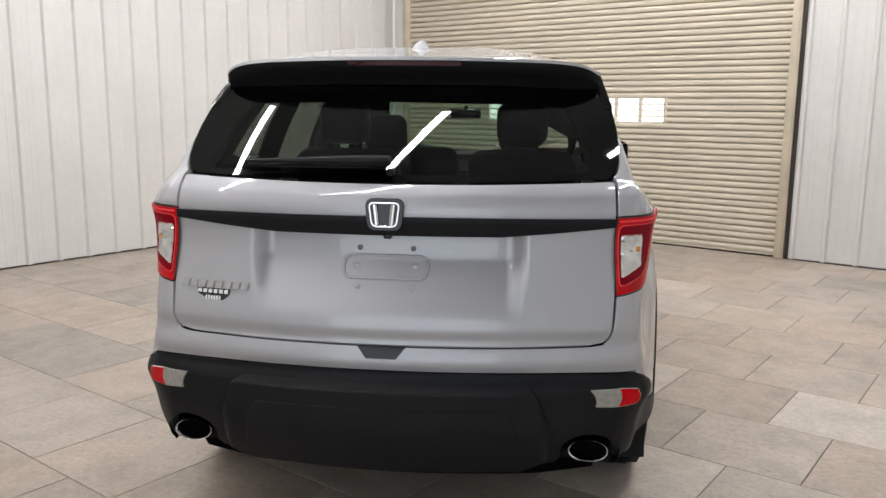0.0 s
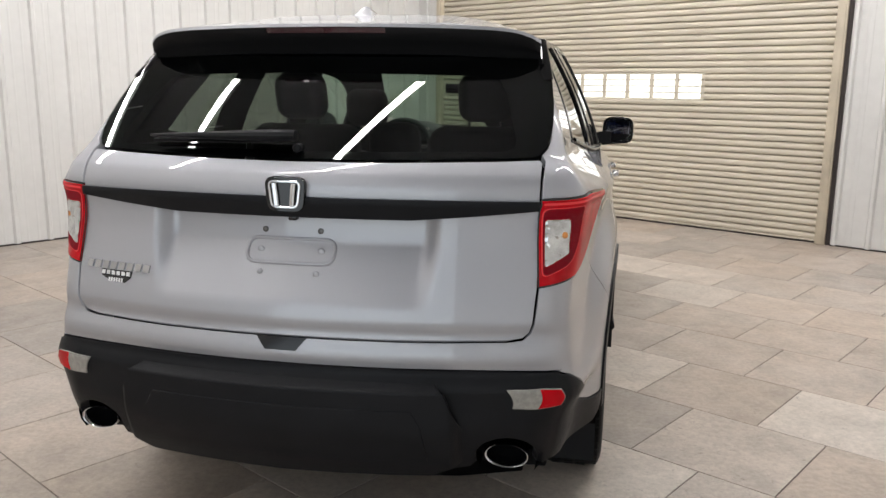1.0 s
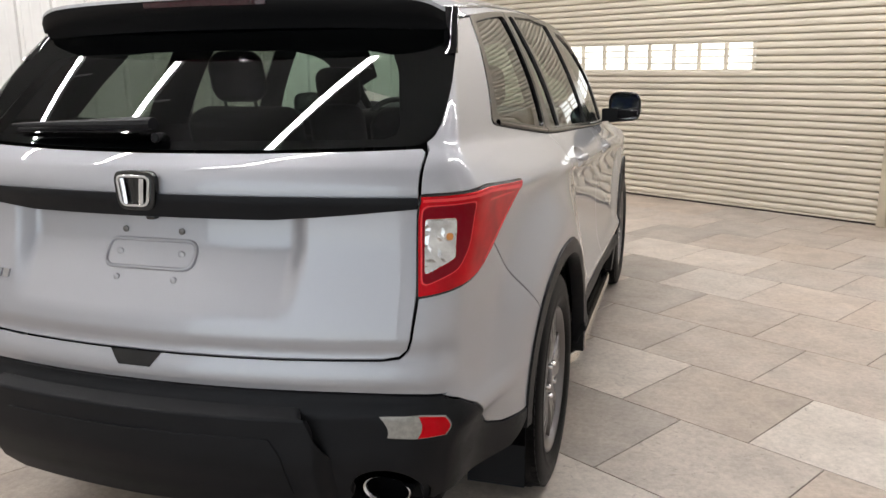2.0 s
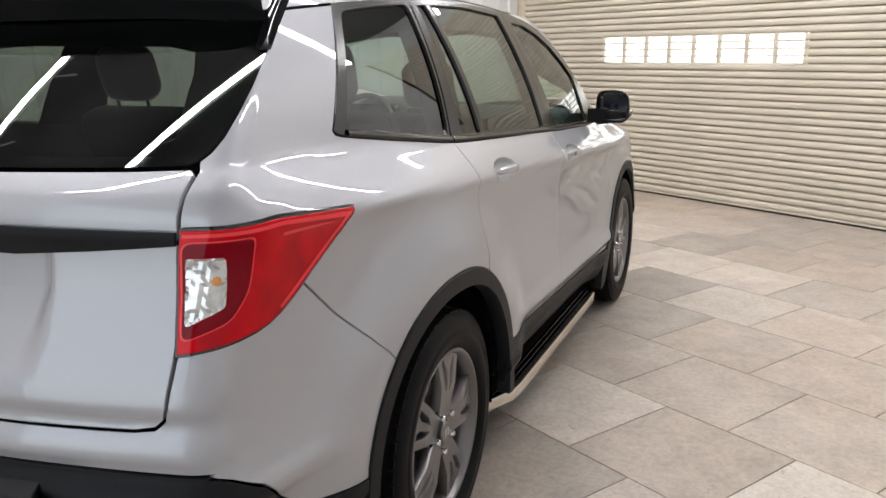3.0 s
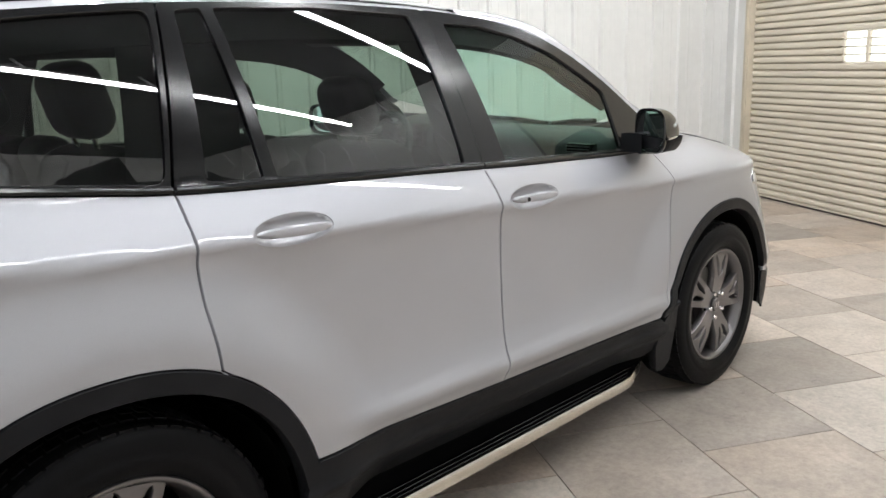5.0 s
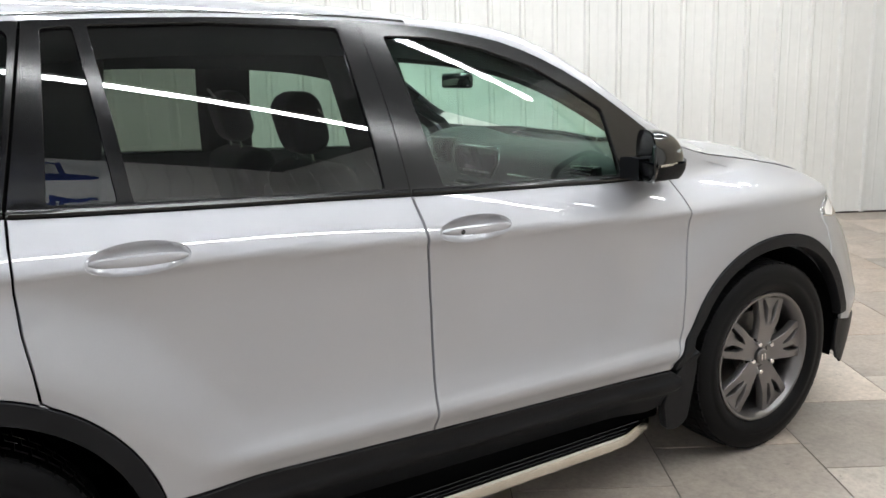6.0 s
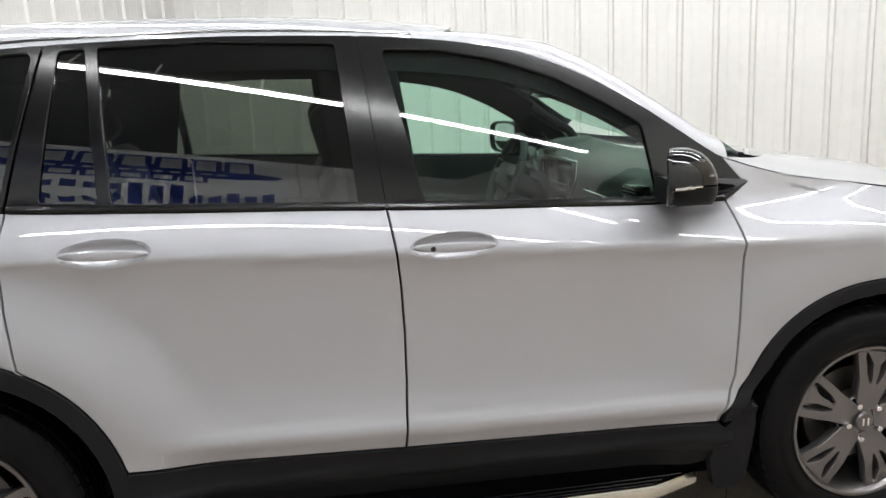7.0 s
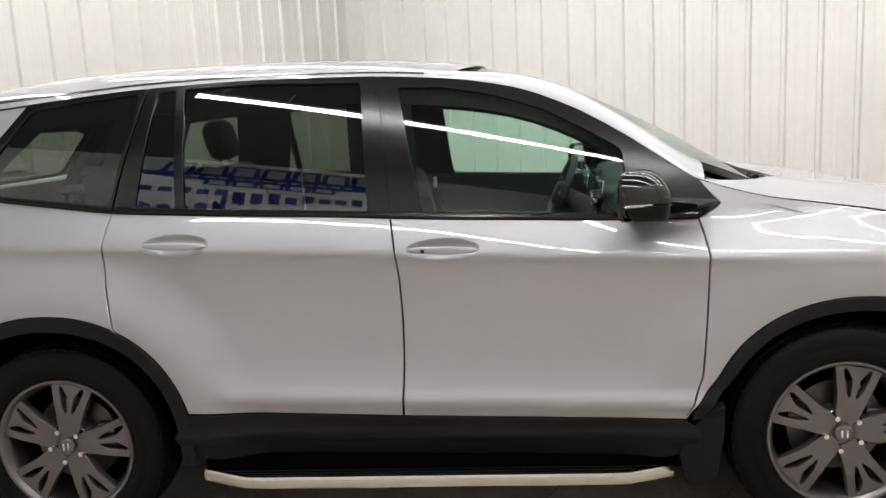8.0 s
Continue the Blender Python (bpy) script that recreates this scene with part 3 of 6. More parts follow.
def shutter():
    top = new("roller_shutter")
    top.location = room((DOOR_L + DOOR_R) / 2, N1 + 0.05)
    tagged(top, "closed cream steel roller shutter with a row of small windows", "shutter", kind="thing")
    inv = Matrix.Translation(-top.location)

    def hang(name, bm, mat, label="", smooth=True):
        bm.transform(inv @ ROOM @ Matrix.Translation((0, N1 + 0.05, 0)))
        return part(name, bm, mat, top, label, smooth)

    z = 0.036
    hang("bottom_bar", box_bm(DOOR_L, DOOR_R, -0.022, 0.012, 0.020, 0.036, 0.004), SHUTTER, "cream bottom rail")
    # dark strip put in for the shaded gap at the shutter's foot
    hang("bottom_seal", box_bm(DOOR_L, DOOR_R, -0.012, 0.008, 0.001, 0.021, 0.002), SEAL, "dark strip for the shaded gap under the shutter")
    plain = None
    for k in range(int((DOOR_H - z) / SLAT) + 1):
        zz = z + k * SLAT
        if 20 <= k < 24:
            bm = bmesh.new()
            rows = [(n, zz + h) for n, h in SLAT_PROFILE]
            w0, w1 = -3.845, -1.415
            for a, b in ((DOOR_L, w0), (w1, DOOR_R)):
                loft([[(u, n, h) for n, h in rows] for u in (a, b)], bm=bm)
            step = (w1 - w0) / 8
            box_bm(w0, w1, -0.016, 0.012, zz - 0.001, zz + 0.007, 0.002, 1, bm=bm)
            box_bm(w0, w1, -0.016, 0.012, zz + 0.0605, zz + SLAT - 0.001, 0.002, 1, bm=bm)
            for i in range(9):
                c = w0 + i * step
                box_bm(c - 0.021, c + 0.021, -0.017, 0.012, zz + 0.006, zz + 0.062, 0.003, 1, bm=bm)
            row = hang("window_slat", bm, SHUTTER)
            for i in range(8):
                c = w0 + (i + 0.5) * step
                bm = box_bm(c - step / 2 + 0.018, c + step / 2 - 0.018, -0.002, 0.002, zz + 0.006, zz + 0.062)
                bm.transform(inv @ ROOM @ Matrix.Translation((0, N1 + 0.05, 0)))
                pane = part("pane", bm, PANE, row, smooth=False)
                pane.visible_shadow = False
        else:
            if plain is None:
                plain = hang("slat", slat_rows(DOOR_L, DOOR_R, SLAT_PROFILE), SHUTTER)
                plain.location.z = zz
            else:
                ob = new("slat", plain.data)
                ob.parent = top
                ob.location.z = zz
    return top


PANE = pane_material("shutter_pane", (0.92, 0.93, 0.92), 0.6)
shutter()
for name, a, b in (("door_guide_left", DOOR_L - 0.07, DOOR_L + 0.012), ("door_guide_right", DOOR_R - 0.012, DOOR_R + 0.085)):
    bm = box_bm(a, b, N1 - 0.028, N1 + 0.15, 0.003, DOOR_H, 0.006)
    box_bm(a + 0.018, b - 0.018, N1 - 0.036, N1 - 0.024, 0.003, DOOR_H, 0.003, bm=bm)
    bm.transform(ROOM)
    tagged(part(name, bm, JAMB), "cream steel shutter guide rail", "door guide", kind="structure")
bm = box_bm(DOOR_R + 0.088, DOOR_R + 0.13, N1 - 0.018, N1 + 0.1, 0.003, DOOR_H, 0.008)
bm.transform(ROOM)
tagged(part("trim_seal", bm, SEAL), "black rubber seal beside the shutter", "seal", kind="structure")
slab("backdrop", -5.1, -0.2, N1 + 0.17, N1 + 0.18, 1.0, 2.2, DAY, "bright daylight outside the shutter", "sky")
slab("wall_outer", DOOR_L - 0.3, DOOR_R + 0.4, N1 + 0.60, N1 + 0.62, 0, HIGH, WALL, "plain outer closing wall", "wall")

bm = None
for u0, u1, n0, n1 in ((U0, U0 + 0.012, N0, N1), (U0, DOOR_L - 0.07, N1 - 0.012, N1), (DOOR_R + 0.13, U1, N1 - 0.012, N1), (U0, ENTRY_L, N0, N0 + 0.012), (ENTRY_R, U1, N0, N0 + 0.012), (U1 - 0.012, U1, N0, N1)):
    bm = box_bm(u0, u1, n0, n1, 0.0, 0.016, bm=bm)
bm.transform(ROOM)
tagged(part("baseboard", bm, SEAL, smooth=False), "dark strip at the foot of the walls", "baseboard", kind="structure")


def ceiling_light(u, n, half=1.155):
    top = new("ceiling_light")
    top.location = room(u, n, 4.0)
    top.rotation_euler[2] = -TURN
    tagged(top, "long white LED strip light under the ceiling", "ceiling light", "LED strips in rows")
    part("housing", box_bm(-0.045, 0.045, -half, half, 0.0, 0.05, 0.006), HOUSING, top)
    bm = bmesh.new()
    loft([[(-0.032, y, 0.001), (-0.032, y, -0.015), (-0.025, y, -0.030), (-0.010, y, -0.038), (0.010, y, -0.038), (0.025, y, -0.030), (0.032, y, -0.015), (0.032, y, 0.001)] for y in (-half - 0.002, half + 0.002)], bm=bm)
    part("diffuser", bm, LED, top, "glowing white diffuser")
    for y in (0.65 - half, half - 0.65) if half > 1 else (-0.3, 0.3):
        part("hanger", box_bm(-0.008, 0.008, y - 0.01, y + 0.01, 0.048, HIGH - 4.0, 0.0), HOUSING, top)


# rows along the room
for u, n0 in ((-3.1, -2.15), (-1.55, -2.15), (0.12, -2.15), (1.78, 2.49)):
    for k in range(4 if n0 < 0 else 2):
        ceiling_light(u, n0 + 2.32 * k)
ceiling_light(1.78, 0.86, 0.46)


def banner():
    top = new("banner")
    top.location = room(U1 - 0.045, 1.85, 3.66)
    top.rotation_euler[2] = -TURN
    tagged(top, "white banner with blue dealer logo on the wall", "banner")
    part("sheet", box_bm(-0.006, 0.006, -1.7, 1.7, -0.72, 0.68, 0.003), BANNER, top)

    def flat(name, pts, mat, x=-0.0095):
        bm = bmesh.new()
        f = bm.faces.new([bm.verts.new((x, a, b)) for a, b in pts])
        bmesh.ops.solidify(bm, geom=[f], thickness=0.002)
        return part(name, bm, mat, top, smooth=False)

    flat("print_band", [(1.55 * math.cos(2 * math.pi * k / 32), 0.12 + 0.17 * math.sin(2 * math.pi * k / 32)) for k in range(32)], BLUE)
    for k in range(7):
        a = -1.25 + k * 0.36
        flat("print_mark", [(a - 0.03, 0.17), (a + 0.31, 0.17), (a + 0.30, 0.56), (a - 0.02, 0.56)], BLUE, -0.0120)
        flat("print_mark", [(a + 0.03, 0.21), (a + 0.25, 0.21), (a + 0.24, 0.51), (a + 0.04, 0.51)], BANNER, -0.0145)
    for k in range(12):
        a = -0.95 + k * 0.16
        flat("print_mark", [(a, 0.07), (a + 0.10, 0.07), (a + 0.10, 0.12), (a, 0.12)], BANNER, -0.0145)
    for k in range(5):
        a = -0.75 + k * 0.3
        flat("print_mark", [(a - 0.02, -0.17), (a + 0.26, -0.17), (a + 0.26, 0.03), (a - 0.02, 0.03)], BLUE, -0.0120)
        flat("print_mark", [(a + 0.03, -0.13), (a + 0.21, -0.13), (a + 0.21, -0.01), (a + 0.03, -0.01)], BANNER, -0.0145)
    for k in range(16):
        a = -1.55 + k * 0.19
        tall = 0.05 if k % 5 in (0, 3) else 0.0
        flat("print_bar", [(a, -0.50), (a + 0.13, -0.50), (a + 0.13, -0.34 + tall), (a, -0.34 + tall)], BLUE)


banner()


# ---------------------------------------------------------------- the car
suv = new("suv")
tagged(suv, "silver five-door SUV with black lower trim, parked on tiles", "car")


def wheel(cy, sign):
    hub = new("wheel")
    hub.parent = suv
    hub.location = (sign * 0.83, cy, 0.386)
    if sign < 0:
        hub.rotation_euler[2] = math.pi
    prof = [(-0.09, 0.262), (-0.118, 0.285), (-0.125, 0.33), (-0.118, 0.365), (-0.10, 0.381), (-0.05, 0.3855), (0, 0.386), (0.05, 0.3855), (0.10, 0.381), (0.114, 0.372),
            (0.121, 0.352), (0.1255, 0.33), (0.124, 0.318), (0.1255, 0.316), (0.1255, 0.30), (0.121, 0.285), (0.112, 0.272), (0.104, 0.264)]
    part("tyre", lathe(prof, 72), RUBBER, hub, angle=60)
    blocks = bmesh.new()
    for k in range(60):
        a = 2 * math.pi * k / 60
        for x, w in ((0.092, 0.022), (0.045, 0.026), (0.0, 0.024), (-0.045, 0.026), (-0.092, 0.022)):
            m = Matrix.Rotation(a + (0.05 if x in (0.045, -0.045) else 0), 4, "X") @ Matrix.Translation((x, 0, 0.3828 - 0.006 * (abs(x) > 0.08)))
            box_bm(-w * 0.75, w * 0.75, -0.015, 0.015, -0.006, 0.005, bm=blocks, m=m)
    part("tread", blocks, RUBBER, hub, smooth=False)
    part("rim", lathe([(-0.1, 0.255), (-0.1, 0.235), (-0.02, 0.222), (0.06, 0.232), (0.088, 0.238), (0.096, 0.246), (0.108, 0.250), (0.112, 0.256), (0.111, 0.262), (0.104, 0.266), (-0.09, 0.264)], 72),
         RIM, hub, "dark grey alloy rim", angle=50)
    part("brake_disc", lathe([(0.015, 0.04), (0.015, 0.165), (0.0, 0.168), (-0.012, 0.165), (-0.012, 0.04)], 48), STEEL, hub)
    part("wheel_back", lathe([(-0.06, 0.01), (-0.06, 0.24)], 32), DARK, hub)
    part("caliper", box_bm(-0.025, 0.045, 0.095, 0.165, -0.07, 0.07, 0.012), STEEL, hub)

    def disc(a, b):
        r = math.hypot(a, b)
        x = 0.092 + 0.010 * min(1, max(0, (r - 0.05) / 0.10)) - 0.008 * max(0, (r - 0.16) / 0.08)
        return Vector((x, a, b))

    outline = [(-0.034, 0.040), (-0.041, 0.075), (-0.050, 0.128), (-0.077, 0.229), (-0.070, 0.240), (0.070, 0.240), (0.077, 0.229), (0.050, 0.128), (0.041, 0.075), (0.034, 0.040)]
    hole = [(0.007, 0.136), (0.011, 0.127), (0.017, 0.131), (0.032, 0.160), (0.049, 0.220), (0.046, 0.234), (0.036, 0.230), (0.012, 0.196)]
    data = sheet(outline, disc, 0.02, 0.032, [hole, [(-a, b) for a, b in hole]], 0.0, centre=Vector((0, 0, 0)))
    for k in range(5):
        m = Matrix.Rotation(radians(-11 + 72 * k), 4, "X")
        if k == 0:
            first = put("spoke", data, RIM, hub)
            first.matrix_basis = m
        else:
            ob = new("spoke", first.data)
            ob.parent = hub
            ob.matrix_basis = m
        a = radians(-11 + 36 + 72 * k)
        # flat dark disc stands in for the shade in the nut's hole
        pocket_shade = lathe([(0.0885, 0.0), (0.0885, 0.019), (0.08, 0.020)], 16)
        pocket_shade.transform(Matrix.Translation((0, -0.062 * math.sin(a), 0.062 * math.cos(a))))
        part("nut_pocket", pocket_shade, DARK, hub)
        nut = lathe([(0.082, 0.0115), (0.105, 0.0115), (0.110, 0.009), (0.111, 0.0)], 12)
        nut.transform(Matrix.Translation((0, -0.062 * math.sin(a), 0.062 * math.cos(a))))
        part("lug_nut", nut, CHROME, hub)
    part("hub_face", lathe([(0.084, 0.0), (0.088, 0.045), (0.0875, 0.076), (0.078, 0.086), (0.03, 0.090)], 40), RIM, hub)
    cap = part("centre_cap", lathe([(0.08, 0.032), (0.100, 0.032), (0.105, 0.028), (0.106, 0.0)], 32), RIM, hub)
    bm = box_bm(0.105, 0.1085, -0.013, -0.005, -0.014, 0.014, 0.002)
    box_bm(0.105, 0.1085, 0.005, 0.013, -0.014, 0.014, 0.002, bm=bm)
    part("cap_mark", bm, CHROME, hub)
    return hub


first_wheel = wheel(0.0, 1)
for cy, sign in ((2.82, 1), (0.0, -1), (2.82, -1)):
    ob = copy_thing(first_wheel, Matrix.Translation((sign * 0.83, cy, 0.386)) @ (Matrix.Rotation(math.pi, 4, "Z") if sign < 0 else Matrix()))


# side panels -------------------------------------------------------
R_ARCH, F_ARCH = (0.0, 0.520, 0.512), (2.82, 0.515, 0.488)


def front_arch(a0, a1, n=24, thin=0.0):
    """The front arch leans forward, with a straight slanting rear leg."""
    out = []
    for k, (y, z) in enumerate(arch(F_ARCH[0], F_ARCH[1] - thin, F_ARCH[2] - thin, a0, a1, n)):
        rear = a0 + (a1 - a0) * k / n > 90
        out.append((y + (min(0.040, max(-0.012, 0.42 * (z - 0.515))) if rear else 0.040), z))
    return out


SEAM_B = [(1.277, 1.199), (1.291, 1.098), (1.302, 0.981), (1.306, 0.841), (1.303, 0.697), (1.29, 0.488)]
SEAM_R = [(0.252, 1.254), (0.246, 1.19), (0.243, 1.10), (0.246, 1.0), (0.256, 0.92), (0.262, 0.845)]
SEAM_F = [(2.345, 1.150), (2.353, 1.097), (2.361, 1.022), (2.36, 0.926), (2.349, 0.751), (2.337, 0.609), (2.298, 0.505), (2.277, 0.458)]
rear_door_line = SEAM_R + arch(*R_ARCH, 59, 15, 12) + [(0.51, 0.521), (0.849, 0.506), (1.29, 0.488)] + SEAM_B[::-1][1:] + line(BELT, 1.277, 0.252, 8)[1:-1]
front_door_line = SEAM_B + [(1.863, 0.470), (2.277, 0.458)] + SEAM_F[::-1][1:] + line(BELT, 2.345, 1.277, 8)[1:-1]


def oval_hole(y0, y1, z):
    c, w = (y0 + y1) / 2, (y1 - y0) / 2
    return [(c + w * math.cos(2 * math.pi * k / 40), z + 0.034 * math.sin(2 * math.pi * k / 40)) for k in range(40)]


rear_doors = pair("rear_door", sheet(rear_door_line, side_at, holes=[oval_hole(0.395, 0.628, 1.137)], gap=0.0048, step=0.02), PAINT, (suv, suv), "silver rear door, closed")
front_doors = pair("front_door", sheet(front_door_line, side_at, holes=[oval_hole(1.335, 1.583, 1.088)], gap=0.0048, step=0.02), PAINT, (suv, suv), "silver front door, closed")

# quarter panel with the rear pillar
lamp_front = [("s", -0.495, 1.184), ("s", -0.508, 1.162), ("s", -0.537, 1.136), ("s", -0.587, 1.100), ("s", -0.641, 1.059), ("s", -0.688, 1.022), ("s", -0.728, 0.995), ("s", -0.765, 0.977), ("s", -0.80, 0.968)]
GLASS_EDGE = [(0.704, 1.309), (0.722, 1.317), (0.737, 1.334), (0.748, 1.364), (0.752, 1.407), (0.748, 1.464), (0.735, 1.535), (0.715, 1.602)]
quarter = round_corner([("s", a, z) for a, z in arch(*R_ARCH, 59, 134, 24)] + [("s", -0.658, 1.039)] + lamp_front[4:0:-1] + lamp_front[:1]
                       + [("s", -0.744, 1.203), ("r", 0.738, 1.193), ("r", 0.737, 1.300)])
quarter += round_corner([("r", x + 0.005, z) for x, z in GLASS_EDGE[1:]])
quarter += round_corner([("s", -0.45, 1.617)])
quarter += round_corner([("s", y, z - 0.004) for y, z in line(RAIL, -0.43, -0.13, 6)])
quarter += round_corner([("s", -0.19, 1.583), ("s", -0.257, 1.498), ("s", -0.355, 1.375), ("s", -0.378, 1.345), ("s", -0.370, 1.334)])
quarter += round_corner([("s", y, z) for y, z in line(BELT, -0.34, 0.252, 8)] + [("s", y, z) for y, z in SEAM_R[1:]])
clean = []
for p in quarter:
    if not clean or math.dist(p, clean[-1]) > 0.004:
        clean.append(p)
pair("quarter_panel", sheet(clean, wrap, gap=0.004, step=0.024), PAINT, (suv, suv), "silver rear quarter panel")

# front fender
fender = SEAM_F[::-1] + [(2.40, 1.176), (2.425, 1.195), (2.405, 1.215), (2.36, 1.262), (2.345, 1.283)] + line(FENDER, 2.37, 3.17, 10) + [(3.200, 1.068), (3.222, 1.03), (3.205, 0.985), (3.155, 0.945), (3.165, 0.91), (3.205, 0.86), (3.225, 0.80), (3.24, 0.74)] + front_arch(39, 166)
pair("front_fender", sheet(fender, side_at, gap=0.004, step=0.022), PAINT, (suv, suv), "silver front fender")


# arch flares, sills
def band(cy, rx, rz, thick, a0, a1):
    o = arch(cy, rx, rz, a0, a1, 36)
    i = arch(cy, rx - thick, rz - thick - 0.004, a1, a0, 36)
    return o + i


pair("wheel_arch_trim", sheet(band(*R_ARCH, 0.050, -6, 176), side_at, 0.03, 0.05, proud=0.007), PLASTIC, (suv, suv), "black plastic wheel arch trim")
pair("wheel_arch_trim", sheet(front_arch(9, 173, 36) + front_arch(171, 9, 36, 0.047), side_at, 0.03, 0.05, proud=0.007), PLASTIC, (suv, suv), "black plastic wheel arch trim")
sill = [(0.455, 0.44), (0.51, 0.519), (0.849, 0.504), (1.29, 0.486), (1.863, 0.468), (2.277, 0.456), (2.33, 0.42), (2.31, 0.33), (2.2, 0.30), (0.6, 0.33), (0.47, 0.36)]


def sill_at(y, z):
    x = half_width(y, z) + 0.004
    zc = 0.415 - 0.02 * (y - 1.3)
    return Vector((x + 0.012 * math.exp(-((z - zc) / 0.02) ** 2) - (0.0 if z > zc else 0.35 * (zc - z)), y, z))


pair("sill", sheet(sill, sill_at, 0.022, 0.02, proud=0.002), PLASTIC, (suv, suv), "black plastic sill cladding")

# upper side: black frames and panes
front_hole = rounded([(1.306, 1.650), (1.472, 1.643), (1.646, 1.608), (1.824, 1.548), (1.977, 1.466), (2.092, 1.394), (2.117, 1.177), (1.75, 1.195), (1.388, 1.214)], 0.015)
front_frame = ([(1.277, 1.199), (1.234, 1.690)] + line(RAIL, 1.25, 2.36, 14) + [(2.405, 1.215), (2.425, 1.195), (2.40, 1.176), (2.345, 1.150)] + line(BELT, 2.33, 1.29, 8))
hole_a = rounded([(0.392, 1.677), (0.464, 1.683), (0.492, 1.262), (0.338, 1.272)], 0.012)
hole_b = rounded([(0.498, 1.684), (0.80, 1.690), (1.166, 1.673), (1.198, 1.224), (0.85, 1.243), (0.528, 1.259)], 0.012)
rear_frame = [(0.252, 1.254), (0.354, 1.694)] + line(RAIL, 0.37, 1.22, 8) + [(1.234, 1.690), (1.277, 1.199)] + line(BELT, 1.26, 0.27, 8)
hole_q = rounded([(-0.318, 1.345), (-0.14, 1.600), (-0.105, 1.640), (0.10, 1.662), (0.325, 1.678), (0.238, 1.276), (0.0, 1.304), (-0.24, 1.332)], 0.035, 6)
quarter_frame = [(-0.357, 1.373), (-0.378, 1.345), (-0.370, 1.334)] + line(BELT, -0.34, 0.245, 8) + [(0.348, 1.693)] + line(RAIL, 0.33, -0.13, 8) + [(-0.19, 1.583), (-0.257, 1.498)]
pair("window_frame", sheet(front_frame, side_at, 0.035, 0.02, [front_hole], 0.0015, 0.003), SATIN, front_doors, "satin black window frame")
pair("window_frame", sheet(rear_frame, side_at, 0.035, 0.02, [hole_a, hole_b], 0.0015, 0.003), SATIN, rear_doors, "satin black window frame")
pair("quarter_frame", sheet(quarter_frame, side_at, 0.035, 0.02, [hole_q], 0.0015, 0.003), SATIN, (suv, suv), "satin black quarter window frame")
pair("window_pane", sheet(front_hole, side_at, 0.05, 0.0, (), -0.006, -0.006), GREEN, front_doors, "clear greenish side window")
pair("window_pane", sheet(hole_a, side_at, 0.05, 0.0, (), -0.006, -0.006), PRIVACY, rear_doors, "dark tinted side window")
pair("window_pane", sheet(hole_b, side_at, 0.05, 0.0, (), -0.006, -0.006), PRIVACY, rear_doors, "dark tinted side window")
pair("quarter_pane", sheet(hole_q, side_at, 0.05, 0.0, (), -0.006, -0.006), PRIVACY, (suv, suv), "dark tinted quarter window")


# belt moulding, a rounded rib along the foot of the windows
def moulding(y0, y1):
    bm = bmesh.new()
    rows = []
    for k in range(25):
        y = y0 + (y1 - y0) * k / 24
        z = curve(BELT, y)
        rows.append([side_at(y, z + dz) + Vector((dx, 0, 0)) for dz, dx in ((0.001, 0.0), (0.002, 0.007), (0.008, 0.011), (0.015, 0.009), (0.018, 0.002))])
    return loft(rows, bm=bm)


def both(name, make, mat, parents, label="", angle=35):
    for sign, par in zip((1, -1), parents):
        bm = make()
        if sign < 0:
            bm.transform(Matrix.Scale(-1, 4, (1, 0, 0)))
        part(name, bm, mat, par, label, angle=angle)


both("belt_moulding", lambda: moulding(1.283, 2.34), SATIN, front_doors)
both("belt_moulding", lambda: moulding(0.257, 1.272), SATIN, rear_doors)
both("belt_moulding", lambda: moulding(-0.325, 0.247), SATIN, (suv, suv))


# door handles in their hollows
def handle_cup(y0, y1, z):
    def at(a, b):
        k = 1 - ((a - (y0 + y1) / 2) / ((y1 - y0) / 2)) ** 2 - ((b - z) / 0.034) ** 2
        return side_at(a, b) + Vector((-0.001 - 0.030 * max(0.0, k) ** 0.7, 0, 0))
    return sheet(oval_hole(y0 - 0.003, y1 + 0.003, z), at, 0.010, 0.0, (), -0.003)


def handle_grip(y0, y1, z, slope):
    bm = bmesh.new()
    rows = []
    for k in range(17):
        t = k / 16
        y = y0 + (y1 - y0) * t
        w = math.sin(math.pi * t) ** 0.45
        zz = z + slope * (t - 0.5)
        x = half_width(y, zz) + 0.004 + 0.026 * math.sin(math.pi * t) ** 0.6
        h = 0.004 + 0.0105 * w
        rows.append([(x - 0.014 * w, y, zz - h), (x, y, zz - h * 0.75), (x + 0.003, y, zz), (x, y, zz + h * 0.8), (x - 0.014 * w, y, zz + h)])
    loft(rows, True, bm)
    return bm


for doors, y0, y1, z in ((rear_doors, 0.395, 0.628, 1.137), (front_doors, 1.335, 1.583, 1.088)):
    pair("handle_recess", handle_cup(y0, y1, z), PAINT, doors)
    both("handle", lambda: handle_grip(y0 + 0.004, y1 - 0.004, z, -0.008), PAINT, doors, "silver pull handle", 50)
bm = lathe([(0, 0.0), (0.002, 0.0065), (0.0, 0.0075)], 14)
bm.transform(Matrix.Translation((half_width(1.395, 1.09) + 0.0285, 1.393, 1.0895)))
part("lock_button", bm, GLOSS, front_doors[0])


# mirrors
def swung(bm):
    """Turn the mirror's open face in towards the driver."""
    for v in bm.verts:
        t = (v.co.y - 2.066) / 0.16
        base = 2.048 + max(0.0, 1.085 - v.co.x) * 0.52
        v.co.y = base + t * (2.222 - base)
    return bm


